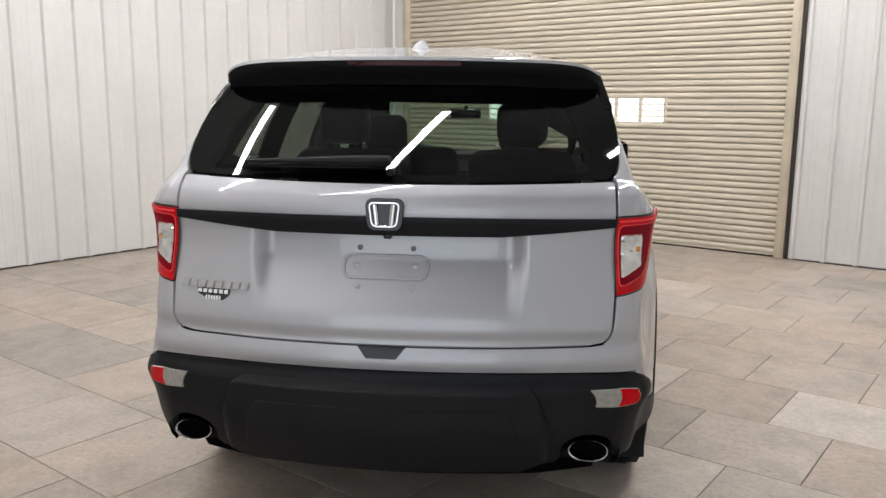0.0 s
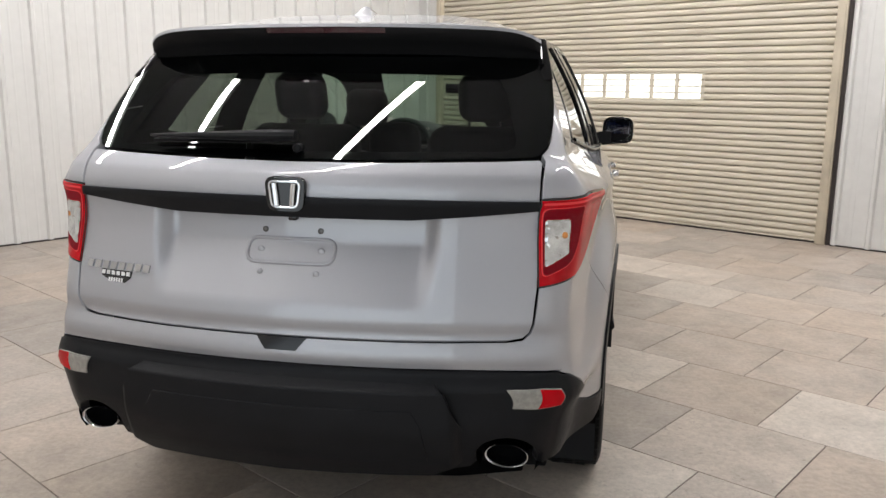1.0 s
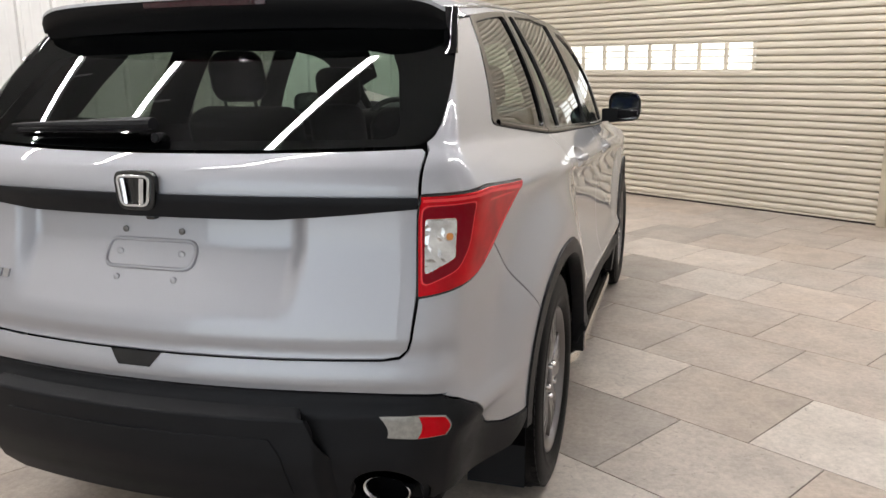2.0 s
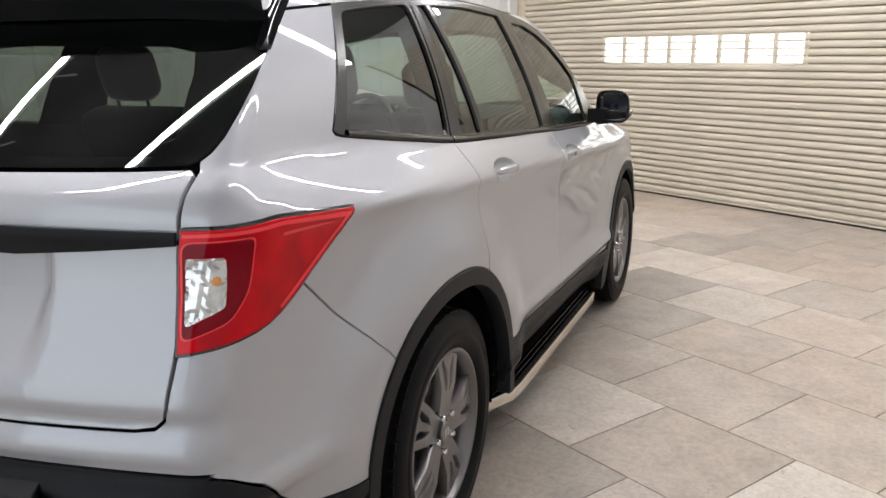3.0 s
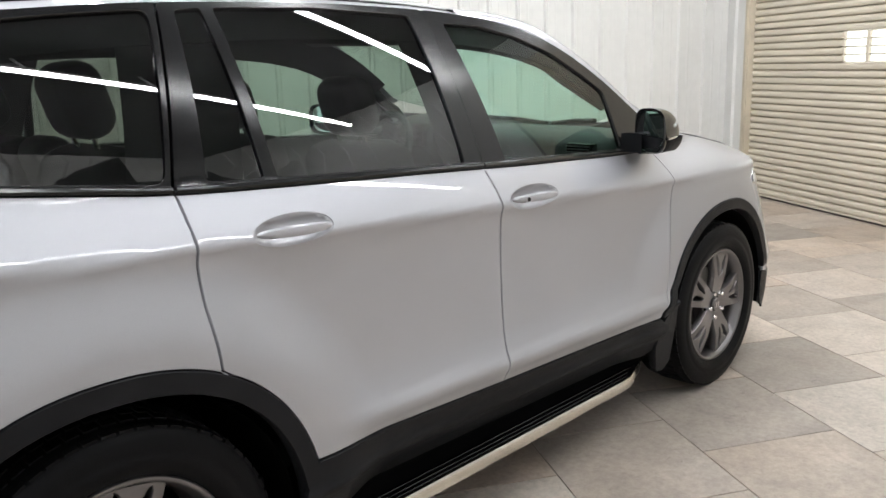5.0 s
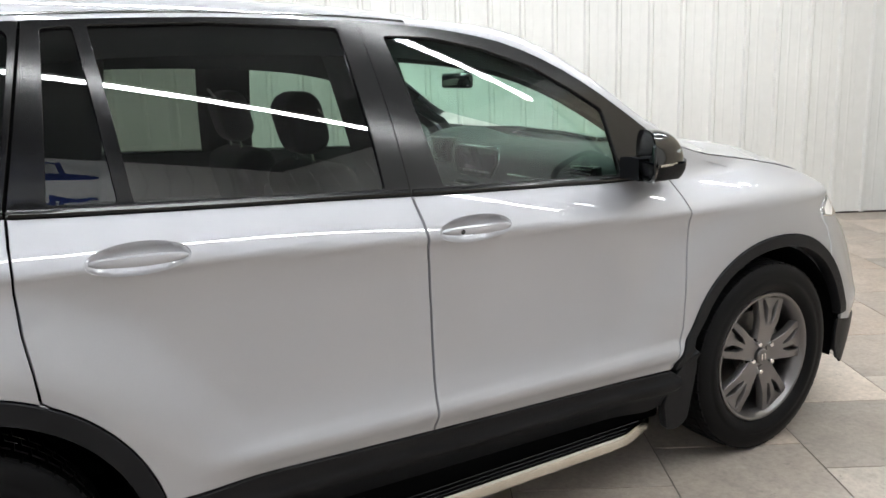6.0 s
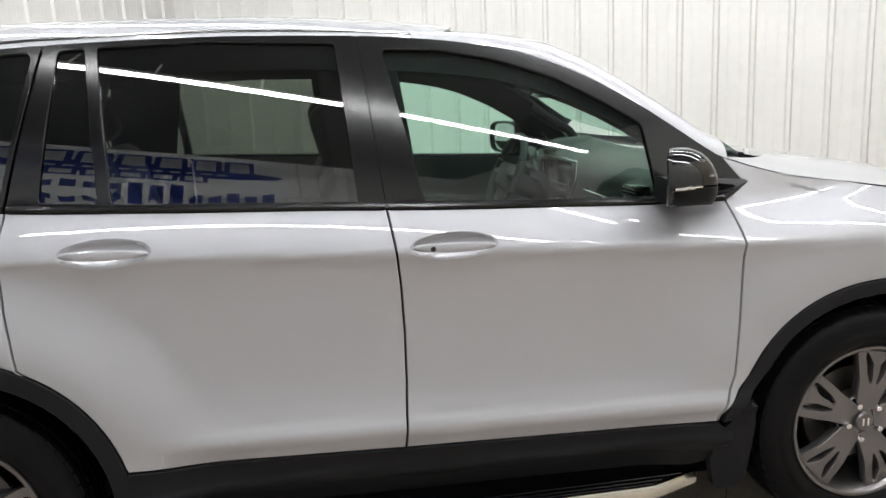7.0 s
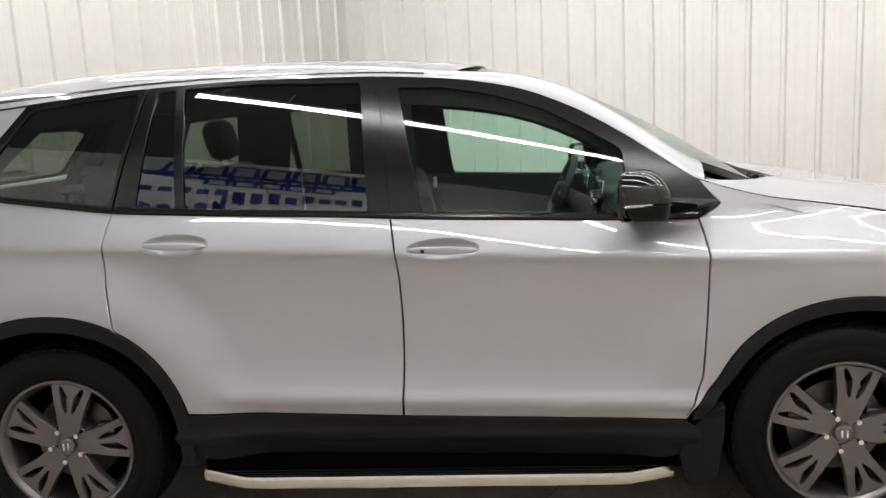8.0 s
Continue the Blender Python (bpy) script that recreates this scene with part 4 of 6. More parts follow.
def mirror_shell():
    bm = bmesh.new()
    rows = []
    for k in range(13):
        t = k / 12
        y = 2.066 + 0.160 * t
        s = max(0.12, (1 - t ** 3.0) ** 0.5)
        cx, cz = 0.998 - 0.012 * t, 1.226
        ring = []
        for j in range(32):
            a = 2 * math.pi * j / 32
            ca, sa = math.cos(a), math.sin(a)
            rx = 0.096 * (0.35 + 0.65 * s) * math.copysign(abs(ca) ** 0.7, ca)
            rz = (0.110 * s if sa > 0 else 0.012) * math.copysign(abs(sa) ** 0.75, sa)
            ring.append((cx + rx, y, cz + rz))
        rows.append(ring)
    loft(rows, True, bm)
    bm.faces.new([v for v in bm.verts[:]][-32:])
    return bm


def mirror_foot():
    bm = bmesh.new()
    shape = [(2.100, 1.163), (2.20, 1.165), (2.33, 1.182), (2.400, 1.195), (2.412, 1.205), (2.395, 1.213), (2.30, 1.222), (2.100, 1.238)]
    rows = []
    for k in range(6):
        t = k / 5
        rows.append([(0.868 + 0.090 * t - 0.05 * max(0, y - 2.2) * (1 - t), 2.100 + (y - 2.100) * (1 - 0.30 * t ** 1.5), z + 0.004 * math.sin(math.pi * t)) for y, z in shape])
    loft(rows, True, bm)
    return bm


def mirror_face():
    bm = bmesh.new()
    ring = []
    for j in range(28):
        a = 2 * math.pi * j / 28
        ca, sa = math.cos(a), math.sin(a)
        ring.append(bm.verts.new((0.998 + 0.083 * math.copysign(abs(ca) ** 0.55, ca), 2.074, 1.252 + 0.071 * math.copysign(abs(sa) ** 0.6, sa))))
    bm.faces.new(ring)
    return bm


def mirror_bezel():
    bm = bmesh.new()
    rows = []
    for sc, y in ((0.98, 2.070), (0.99, 2.060), (0.93, 2.057), (0.86, 2.062), (0.86, 2.076)):
        ring = []
        for j in range(28):
            a = 2 * math.pi * j / 28
            ca, sa = math.cos(a), math.sin(a)
            ring.append((0.998 + 0.096 * sc * math.copysign(abs(ca) ** 0.55, ca), y, 1.252 + 0.084 * sc * math.copysign(abs(sa) ** 0.6, sa)))
        rows.append(ring)
    return loft(rows, True, bm)


both("mirror_housing", lambda: swung(mirror_shell()), GLOSS, front_doors, "gloss black door mirror")
both("mirror_foot", mirror_foot, PLASTIC, front_doors)
both("mirror_bezel", lambda: swung(mirror_bezel()), GLOSS, front_doors)
both("mirror_face", lambda: swung(mirror_face()), MIRROR, front_doors, "mirror glass")
both("mirror_signal", lambda: swung(tube([(1.04, 2.200, 1.230), (1.068, 2.175, 1.230), (1.088, 2.13, 1.229), (1.094, 2.075, 1.228)], 0.005, 8)), CLEAR, front_doors)


def mirror_skirt():
    rows = []
    for k in range(9):
        t = k / 8
        z = 1.229 - 0.066 * t
        f = 1 - 0.22 * t ** 2.5
        ring = []
        for j in range(28):
            a = 2 * math.pi * j / 28
            ca, sa = math.cos(a), math.sin(a)
            ring.append((0.992 - 0.012 * t + 0.100 * f * math.copysign(abs(ca) ** 0.6, ca), 2.138 + 0.010 * t + 0.078 * f * math.copysign(abs(sa) ** 0.6, sa), z + 0.012 * t * ca))
        rows.append(ring)
    bm = loft(rows, True)
    bm.faces.new(bm.verts[-28:])
    return bm


both("mirror_skirt", lambda: swung(mirror_skirt()), PLASTIC, front_doors, "black lower mirror shell")


# running boards
def board(x_out, x_in):
    pts = [(x_in, 0.52), (0.862, 0.50), (x_out, 0.68), (x_out, 2.08), (0.872, 2.245), (x_in, 2.225)]
    return pts


def board_top():
    bm = bmesh.new()
    pts = board(0.933, 0.78)
    lo = [bm.verts.new((x, y, 0.222)) for x, y in pts]
    hi = [bm.verts.new((x, y, 0.252)) for x, y in pts]
    bm.faces.new(lo[::-1])
    bm.faces.new(hi)
    for k in range(len(pts)):
        bm.faces.new((lo[k], lo[(k + 1) % len(pts)], hi[(k + 1) % len(pts)], hi[k]))
    bmesh.ops.bevel(bm, geom=bm.edges[:], offset=0.004, segments=2, affect="EDGES")
    return bm


def board_edge():
    path = [(0.862, 0.497), (0.905, 0.60), (0.937, 0.685), (0.940, 0.75), (0.940, 2.02), (0.936, 2.085), (0.905, 2.17), (0.874, 2.25)]
    rows = [[(x - 0.01, y, 0.2555), (x + 0.003, y, 0.256), (x + 0.008, y, 0.246), (x + 0.006, y, 0.214), (x - 0.004, y, 0.209), (x - 0.012, y, 0.214)] for x, y in path]
    return loft(rows, True)


def board_rib(x):
    y0, y1 = (0.64, 2.12) if x > 0.88 else (0.55, 2.2)
    return tube([(x, y0, 0.2525), (x, y1, 0.2525)], 0.004, 8, 0.6)


boards = []
for sign in (1, -1):
    flip = Matrix.Scale(-1, 4, (1, 0, 0)) if sign < 0 else Matrix()
    bm = board_top()
    bm.transform(flip)
    top = part("running_board", bm, GLOSS, suv, "black ribbed running board with bright edge")
    bm = board_edge()
    bm.transform(flip)
    part("edge_trim", bm, BRUSHED, top, "polished metal edge strip", angle=50)
    for x in (0.80, 0.825, 0.85, 0.875, 0.898, 0.918):
        bm = board_rib(x)
        bm.transform(flip)
        part("rib", bm, SATIN, top)
    for y in (0.8, 1.4, 1.95):
        bm = box_bm(0.62, 0.86, y - 0.03, y + 0.03, 0.205, 0.225, 0.004)
        bm.transform(flip)
        part("bracket", bm, DARK, top)

# mud flaps
flap = rounded([(2.300, 0.43), (2.352, 0.48), (2.408, 0.515), (2.412, 0.42), (2.392, 0.235), (2.345, 0.205), (2.285, 0.215), (2.258, 0.33)], 0.02, 4)
pair("mud_flap", sheet(flap, lambda y, z: Vector((half_width(y, max(z, 0.42)) + 0.0045 - 0.10 * max(0.0, 0.44 - z), y, z)), 0.03, 0.035), PLASTIC, (suv, suv), "black mud flap")
both("mud_flap", lambda: loft([[(x, -0.44 - dy, z) for x in (0.74, 0.86, 0.925)] for z, dy in ((0.50, 0.0), (0.36, 0.005), (0.20, 0.015))]
                               + [[(x, -0.452 - dy, z) for x in (0.74, 0.86, 0.925)] for z, dy in ((0.20, 0.015), (0.36, 0.005), (0.50, 0.0))]), PLASTIC, (suv, suv), "black mud flap")


# rear end ----------------------------------------------------------
def whole(points):
    """A symmetric outline from its right half, listed from top middle to bottom middle."""
    return points + [(-x, z) for x, z in points[::-1] if x > 1e-6]


gate = [(0.0, 1.292), (0.3, 1.294), (0.6, 1.300), (0.722, 1.304), (0.734, 1.296), (0.735, 1.19), (0.738, 1.05), (0.738, 0.94), (0.731, 0.84), (0.722, 0.812), (0.702, 0.795), (0.66, 0.789), (0.4, 0.786), (0.0, 0.786)]
tailgate = put("tailgate", sheet(whole(gate), rear_at, 0.016, 0.022, gap=0.004), PAINT, suv, "silver tailgate, closed")
strip = [(0.0, 1.191), (0.4, 1.190), (0.735, 1.188), (0.735, 1.160), (0.55, 1.143), (0.37, 1.129), (0.0, 1.129)]


def strip_at(x, z):
    p = Vector((x, rear_y(x, z, False), z))
    mid = 1.172
    k = max(0.0, 1 - abs(z - mid) / 0.05)
    return p + Vector((0, -0.012 * k - 0.004, 0))


put("tailgate_strip", merged(sheet(whole(strip), strip_at, 0.022, 0.012, (), 0.001)), PLASTIC, tailgate, "black plastic strip across the tailgate")


def badge_at(depth):
    return lambda x, z: rear_at(x, 1.2) + Vector((0, -depth, z - 1.2))


oval = rounded([(-0.062, 1.248), (0.062, 1.248), (0.054, 1.149), (-0.054, 1.149)], 0.028, 6)
put("badge_base", sheet(oval, badge_at(0.022), 0.02, 0.02, (), 0.0), GLOSS, tailgate, "black badge base")
ring_o = rounded([(-0.051, 1.239), (0.051, 1.239), (0.041, 1.159), (-0.041, 1.159)], 0.020, 6)
ring_i = rounded([(-0.0465, 1.2345), (0.0465, 1.2345), (0.0365, 1.1635), (-0.0365, 1.1635)], 0.015, 6)
put("badge_ring", sheet(ring_o, badge_at(0.028), 0.008, 0.008, [ring_i], 0.0), CHROME, tailgate, "chrome badge ring")
bars = bmesh.new()
for sx in (1, -1):
    rows = [[(sx * (a + da), rear_y(0, 1.2) - 0.030 - d, z) for da, d in ((-0.008, 0), (-0.003, 0.003), (0.003, 0.003), (0.006, 0))] for z, a in ((1.232, 0.031), (1.20, 0.027), (1.166, 0.024))]
    loft(rows, bm=bars)
part("badge_bars", bars, CHROME, tailgate, "chrome badge bars")

# plate hollow rim, screws, camera
stad = rounded([(-0.142, 1.056), (0.134, 1.056), (0.134, 0.988), (-0.142, 0.988)], 0.034, 8)


ring_path = [rear_at(x, z) + Vector((0, -0.001, 0)) for x, z in dense(stad, 0.012)]
part("plate_pressing", tube(ring_path + ring_path[:1], 0.0055, 8, 1.0), PAINT, tailgate)
for x in (-0.10, 0.092):
    bm = lathe([(-0.002, 0.012), (0.0025, 0.009), (0.004, 0.0)], 16)
    bm.transform(Matrix.Translation(rear_at(x, 1.022)) @ Matrix.Rotation(-math.pi / 2, 4, "Z"))
    part("pressing_dimple", bm, PAINT, tailgate)
for x, z in ((-0.092, 1.081), (0.084, 1.081), (-0.09, 0.962), (0.087, 0.962)):
    bm = lathe([(-0.004, 0.009), (0.003, 0.009), (0.005, 0.006), (0.005, 0.0)], 14)
    bm.transform(Matrix.Translation(rear_at(x, z)) @ Matrix.Rotation(-math.pi / 2, 4, "Z"))
    part("plate_screw", bm, STEEL if z > 1 else PAINT, tailgate)
part("camera", box_bm(-0.014, 0.014, rear_y(0, 1.125) - 0.022, rear_y(0, 1.125) + 0.01, 1.112, 1.134, 0.006), GLOSS, tailgate, "small black camera")
# model lettering as plain bars, sticker
for k in range(8):
    x = -0.705 + k * 0.0318
    bm = bmesh.new()
    z0, z1 = 0.936, 0.959
    loft([[rear_at(x + a + (0.004 if z == z1 else 0), z) + Vector((0, -d, 0)) for a, d in ((0, 0.0), (0.001, 0.006), (0.024, 0.006), (0.025, 0.0))] for z in (z0, z1)], bm=bm)
    part("letter_bar", bm, GREYTEXT, tailgate, "chrome lettering bar" if k == 0 else "")


def glued(depth):
    return lambda x, z: rear_at(x, z) + Vector((0, -depth, 0))


put("sticker", sheet([(-0.646, 0.934), (-0.520, 0.934), (-0.524, 0.914), (-0.545, 0.898), (-0.598, 0.898), (-0.640, 0.914)], glued(0.0012), 0.02, 0.0, (), 0.0), GLOSS, tailgate, "small black dealer sticker")
for z, xa, xb in ((0.9245, -0.642, -0.524), (0.9045, -0.612, -0.552)):
    for k in range(6):
        a = xa + (xb - xa) * k / 6
        b = a + (xb - xa) / 6 * 0.72
        put("sticker_bar", sheet([(a, z - 0.006), (b, z - 0.006), (b, z + 0.006), (a, z + 0.006)], glued(0.0018), 0.02, 0.0, (), 0.0), WHITETEXT, tailgate)

# rear glass and spoiler
glass = [(0.0, 1.297)] + [(x, 1.297 + 0.012 * (x / 0.7) ** 2) for x in (0.2, 0.4, 0.55, 0.65)]
glass += GLASS_EDGE
glass += [(0.5, 1.642), (0.25, 1.652), (0.0, 1.655)]
glass_half = glass[::-1]


def inset(d):
    """On the rear window's own smooth curve, d behind its face."""
    def at(x, z):
        h = z - 1.307
        return Vector((x, -0.910 + 0.98 * h + 0.53 * h * h + 0.185 * x * x + 0.02 * x ** 4 + d, z - d * 0.3))
    return at


rear_glass = put("rear_glass", sheet(whole(glass_half), inset(0.004), 0.05, 0.0, (), 0.0), PRIVACY, tailgate, "dark tinted rear window")
frit_in = whole([(0.0, 1.555), (0.50, 1.548), (0.57, 1.535), (0.60, 1.49), (0.648, 1.36), (0.645, 1.335), (0.62, 1.325), (0.0, 1.318)])
put("glass_border", sheet(whole(glass_half), inset(0.0075), 0.04, 0.0, [frit_in], 0.0), FRIT, tailgate, "black painted window border")


def roof_point(a, y):
    """The roof: a from -1 to 1 across it."""
    zr = curve(RAIL, y)
    xe = half_width(y, zr)
    z = zr + (curve(ROOF, y) - zr) * (1 - abs(a) ** (3.4 + 4.5 * max(0.0, 0.1 - y)))
    return Vector((a * xe, y, z))


rows = []
for k in range(45):
    y0 = -0.46 + (1.46 + 0.46) * k / 44
    rows.append([roof_point(a, y0 + (0.150 * (1 - abs(a) ** 3) * (k / 44))) for a in [-1 + 2 * j / 40 for j in range(41)]])
roof = part("roof", loft(rows), PAINT, suv, "silver roof", angle=80)


def drip_channel():
    rows = []
    for k in range(41):
        y = -0.45 + 1.86 * k / 40
        p, q = roof_point(0.955, y), roof_point(0.935, y)
        up = Vector((0.3, 0, 1)).normalized()
        rows.append([p - up * 0.003, p + up * 0.0025, q + up * 0.0025, q - up * 0.003])
    return loft(rows)


both("drip_channel", drip_channel, SATIN, (suv, suv), "black roof drip moulding", 60)


def spoiler_rows():
    rows = []
    for k in range(49):
        a = -1 + 2 * k / 48
        back = -0.632 + 0.105 * a * a + 0.03 * abs(a) ** 16
        x0 = roof_point(a, -0.458)
        edge = Vector((a * 0.692, back, 1.708 - 0.012 * a * a - 0.035 * abs(a) ** 14))
        mid = x0.lerp(edge, 0.5) + Vector((0, 0, 0.004))
        lip = edge + Vector((0, -0.003, -0.010))
        low = Vector((a * 0.692, back + 0.006, edge.z - 0.040))
        inner = Vector((a * 0.69, rear_y(a * 0.69, 1.61) + 0.004, 1.615 - 0.02 * abs(a) ** 4))
        foot = low.lerp(inner, 0.5) + Vector((0, 0.0, 0.012))
        rows.append((x0, mid, edge, lip, low, foot, inner))
    return rows


sp = spoiler_rows()
part("spoiler", loft([r[:4] for r in sp]), PAINT, tailgate, "silver roof spoiler", angle=60)
part("spoiler_face", loft([[r[3] + Vector((0, 0.002, 0)), r[4], r[5], r[6]] for r in sp]), MATT, tailgate, "black spoiler underside", angle=60)


def spoiler_end():
    """The fin that runs down beside the rear window."""
    rows = []
    for k in range(13):
        t = k / 12
        z = 1.672 - 0.135 * t
        x = 0.697 + 0.040 * t
        y = rear_y(x, z)
        f = 1 - 0.75 * t * t
        rows.append([(x - 0.040, y - 0.003, z), (x - 0.018, y - 0.014 * f, z), (x - 0.006, y - 0.012 * f, z), (x + 0.001, y - 0.003, z), (x + 0.002, y + 0.012, z)])
    return loft(rows)


both("spoiler_end", spoiler_end, GLOSS, (tailgate, tailgate), "gloss black spoiler end", 60)
bl = [[p[3].lerp(p[4], 0.12) + Vector((0, -0.004, 0)), p[3].lerp(p[4], 0.62) + Vector((0, -0.004, 0))] for p in sp[17:32]]
part("brake_light", thicken(loft(bl), 0.004), BRAKE, tailgate, "dark red high brake light")

# rear wiper
wp = [rear_at(x, 1.338 + 0.02 * (x + 0.25)) + Vector((0, -0.030, 0.02)) for x in (0.0, -0.08, -0.2, -0.33, -0.46, -0.50)]
part("rear_wiper", tube(wp, [0.022, 0.025, 0.020, 0.014, 0.008, 0.004], 10, 0.75), PLASTIC, tailgate, "black rear wiper arm")
part("wiper_blade", tube([p + Vector((0, 0.022, -0.016)) for p in wp[1:]], 0.006, 8), RUBBER, tailgate)
bm = lathe([(-0.03, 0.013), (0.004, 0.013), (0.008, 0.010), (0.009, 0.0)], 20)
bm.transform(Matrix.Translation(rear_at(0.0, 1.325) + Vector((0, -0.006, 0))) @ Matrix.Rotation(-math.pi / 2, 4, "Z"))
part("wiper_pivot", bm, PLASTIC, tailgate)

# tail lamps
lamp = round_corner([("r", 0.740, 1.190), ("s", -0.744, 1.200)] + lamp_front + [("r", 0.742, 0.945)])


def lamp_at(s, z):
    p = wrap(s, z)
    c = max(0.0, 1 - ((z - 1.07) / 0.125) ** 2)
    n = Vector((max(0.0, min(1.0, (s + 0.1) / 0.2)), -max(0.0, min(1.0, (0.1 - s) / 0.2)), 0))
    return p + n * (0.004 + 0.007 * c)


lens = sheet(lamp, lamp_at, 0.02, 0.03, (), 0.0025)
lamps = pair("tail_lamp", lens, RED, (suv, suv), "red wrap-round tail lamp")
c_out = rounded(round_corner([("r", 0.744, 1.168)]) + [(0.045, 1.174), (0.045, 1.06), (0.02, 1.005)] + round_corner([("r", 0.747, 0.968)]), 0.02)
c_in = rounded(round_corner([("r", 0.750, 1.136), ("r", 0.828, 1.137), ("r", 0.830, 1.035), ("r", 0.753, 0.998)]), 0.010)


def lifted(d):
    def at(s, z):
        p = lamp_at(s, z)
        n = Vector((max(0.0, min(1.0, (s + 0.1) / 0.2)), -max(0.0, min(1.0, (0.1 - s) / 0.2)), 0))
        return p + n * d
    return at


pair("lamp_band", sheet(c_out, lifted(0.0012), 0.015, 0.0, [c_in], 0.0), DEEP_RED, lamps, "deep red lamp band")
facet_rng = random.Random(7)
facet_depth = {}


def facets(s, z):
    """Small reflector facets behind the clear window."""
    key = (round(s * 95), round(z * 80))
    if key not in facet_depth:
        facet_depth[key] = facet_rng.uniform(-0.0045, 0.0)
    return lifted(0.0060 + facet_depth[key])(s, z)


data = sheet(c_in, facets, 0.0085, 0.0, (), 0.001)
for side, lamp_side in zip((data, mirrored(data)), lamps):
    link_mesh("lamp_clear", side[0], side[1], FACET, lamp_side, "clear reversing lamp window", smooth=False)
mid_s = sum(p[0] for p in c_out) / len(c_out)
mid_z = sum(p[1] for p in c_out) / len(c_out)
c_rim = [(mid_s + (a - mid_s) * 0.945, mid_z + (b - mid_z) * 0.965) for a, b in c_out]
pair("lamp_rim", sheet(c_out, lifted(0.0022), 0.012, 0.0, [c_rim], 0.0), GUIDE, lamps, "bright red rim of the lamp band")
# light streak on the lens, put in as a brighter red strip
streak = round_corner([("s", -0.735, 1.168), ("s", -0.62, 1.166), ("s", -0.56, 1.160), ("s", -0.62, 1.160), ("s", -0.735, 1.160)])
pair("lamp_streak", sheet(streak, lifted(0.0022), 0.012, 0.0, (), 0.0), GUIDE, lamps)
pair("lamp_gasket", sheet([(a * 1.0, b) for a, b in lamp], lifted(-0.0030), 0.02, 0.0, (), -0.0045), GLOSS, lamps, "black lamp seal")
guide_o = round_corner([("r", 0.746, 1.183), ("s", -0.74, 1.192), ("s", -0.512, 1.176), ("s", -0.540, 1.146), ("s", -0.650, 1.062), ("s", -0.735, 1.000)])
guide_i = round_corner([("s", -0.740, 1.006), ("s", -0.657, 1.068), ("s", -0.549, 1.148), ("s", -0.534, 1.166), ("s", -0.74, 1.184), ("r", 0.746, 1.176)])
pair("light_guide", sheet(guide_o + guide_i, lifted(0.0014), 0.02, 0.0, (), 0.0), GUIDE, lamps, "bright red light guide line")
amb = rounded(round_corner([("r", 0.800, 1.100), ("r", 0.818, 1.098), ("r", 0.818, 1.080), ("r", 0.800, 1.082)]), 0.010)
pair("lamp_amber", sheet(amb, lifted(0.0066), 0.012, 0.0, (), 0.0), AMBER, lamps, "amber indicator bulb")

# bumper: painted upper skin, black lower skin
upper = round_corner([("r", -0.0012, 0.783), ("r", -0.0012, 0.708), ("r", 0.55, 0.706), ("r", 0.83, 0.701)]) + [(-0.02, 0.696), (0.03, 0.681)] + round_corner([("s", -0.844, 0.645), ("s", -0.795, 0.591), ("s", -0.73, 0.539), ("s", -0.66, 0.514), ("s", -0.606, 0.507), ("s", -0.545, 0.500), ("s", -0.508, 0.497)] + [("s", a, z) for a, z in arch(*R_ARCH, 166, 134, 8)] + [("s", -0.658, 1.037)] + lamp_front[5:] + [("r", 0.744, 0.940), ("r", 0.741, 0.90), ("r", 0.735, 0.838), ("r", 0.725, 0.809), ("r", 0.703, 0.791), ("r", 0.66, 0.786), ("r", 0.4, 0.783)])
half = sheet(upper, wrap, 0.020, 0.014, (), 0.0012)
bumper = put("rear_bumper", merged(half, mirrored(half)), PAINT, suv, "silver rear bumper with black lower part")
lower = round_corner([("r", -0.0012, 0.704), ("r", 0.55, 0.702), ("r", 0.83, 0.697)]) + [(-0.02, 0.692), (0.03, 0.677)] + round_corner([("s", -0.848, 0.641), ("s", -0.799, 0.587), ("s", -0.733, 0.535), ("s", -0.66, 0.510), ("s", -0.606, 0.503), ("s", -0.545, 0.496), ("s", -0.508, 0.492), ("s", -0.505, 0.465), ("s", -0.62, 0.42)]) + [(0.0, 0.405)] + round_corner([("r", 0.78, 0.395)])
tip = [(0.667 + 0.092 * math.cos(radians(a)), 0.436 + 0.068 * math.sin(radians(a))) for a in range(-20, 201, 12)]
lower += round_corner([("r", x, z) for x, z in tip] + [("r", 0.56, 0.395), ("r", 0.40, 0.36), ("r", -0.0012, 0.35), ("r", -0.0012, 0.69)])


def lower_at(s, z):
    p = wrap(s, z)
    return p + Vector((0, -0.006, 0)) if s < 0 else p + Vector((0.004, -0.004, 0))


half = sheet(lower, lower_at, 0.020, 0.03, (), 0.0012)
put("lower_bumper", merged(half, mirrored(half)), PLASTIC, bumper, "black textured lower bumper")


def hump_at(x, z):
    k = min(1.0, max(0.0, (0.545 - abs(x)) / 0.035)) * min(1.0, max(0.0, (0.672 - z) / 0.014))
    return rear_at(x, z) + Vector((0, -0.004 - 0.038 * k * k * (3 - 2 * k), 0))


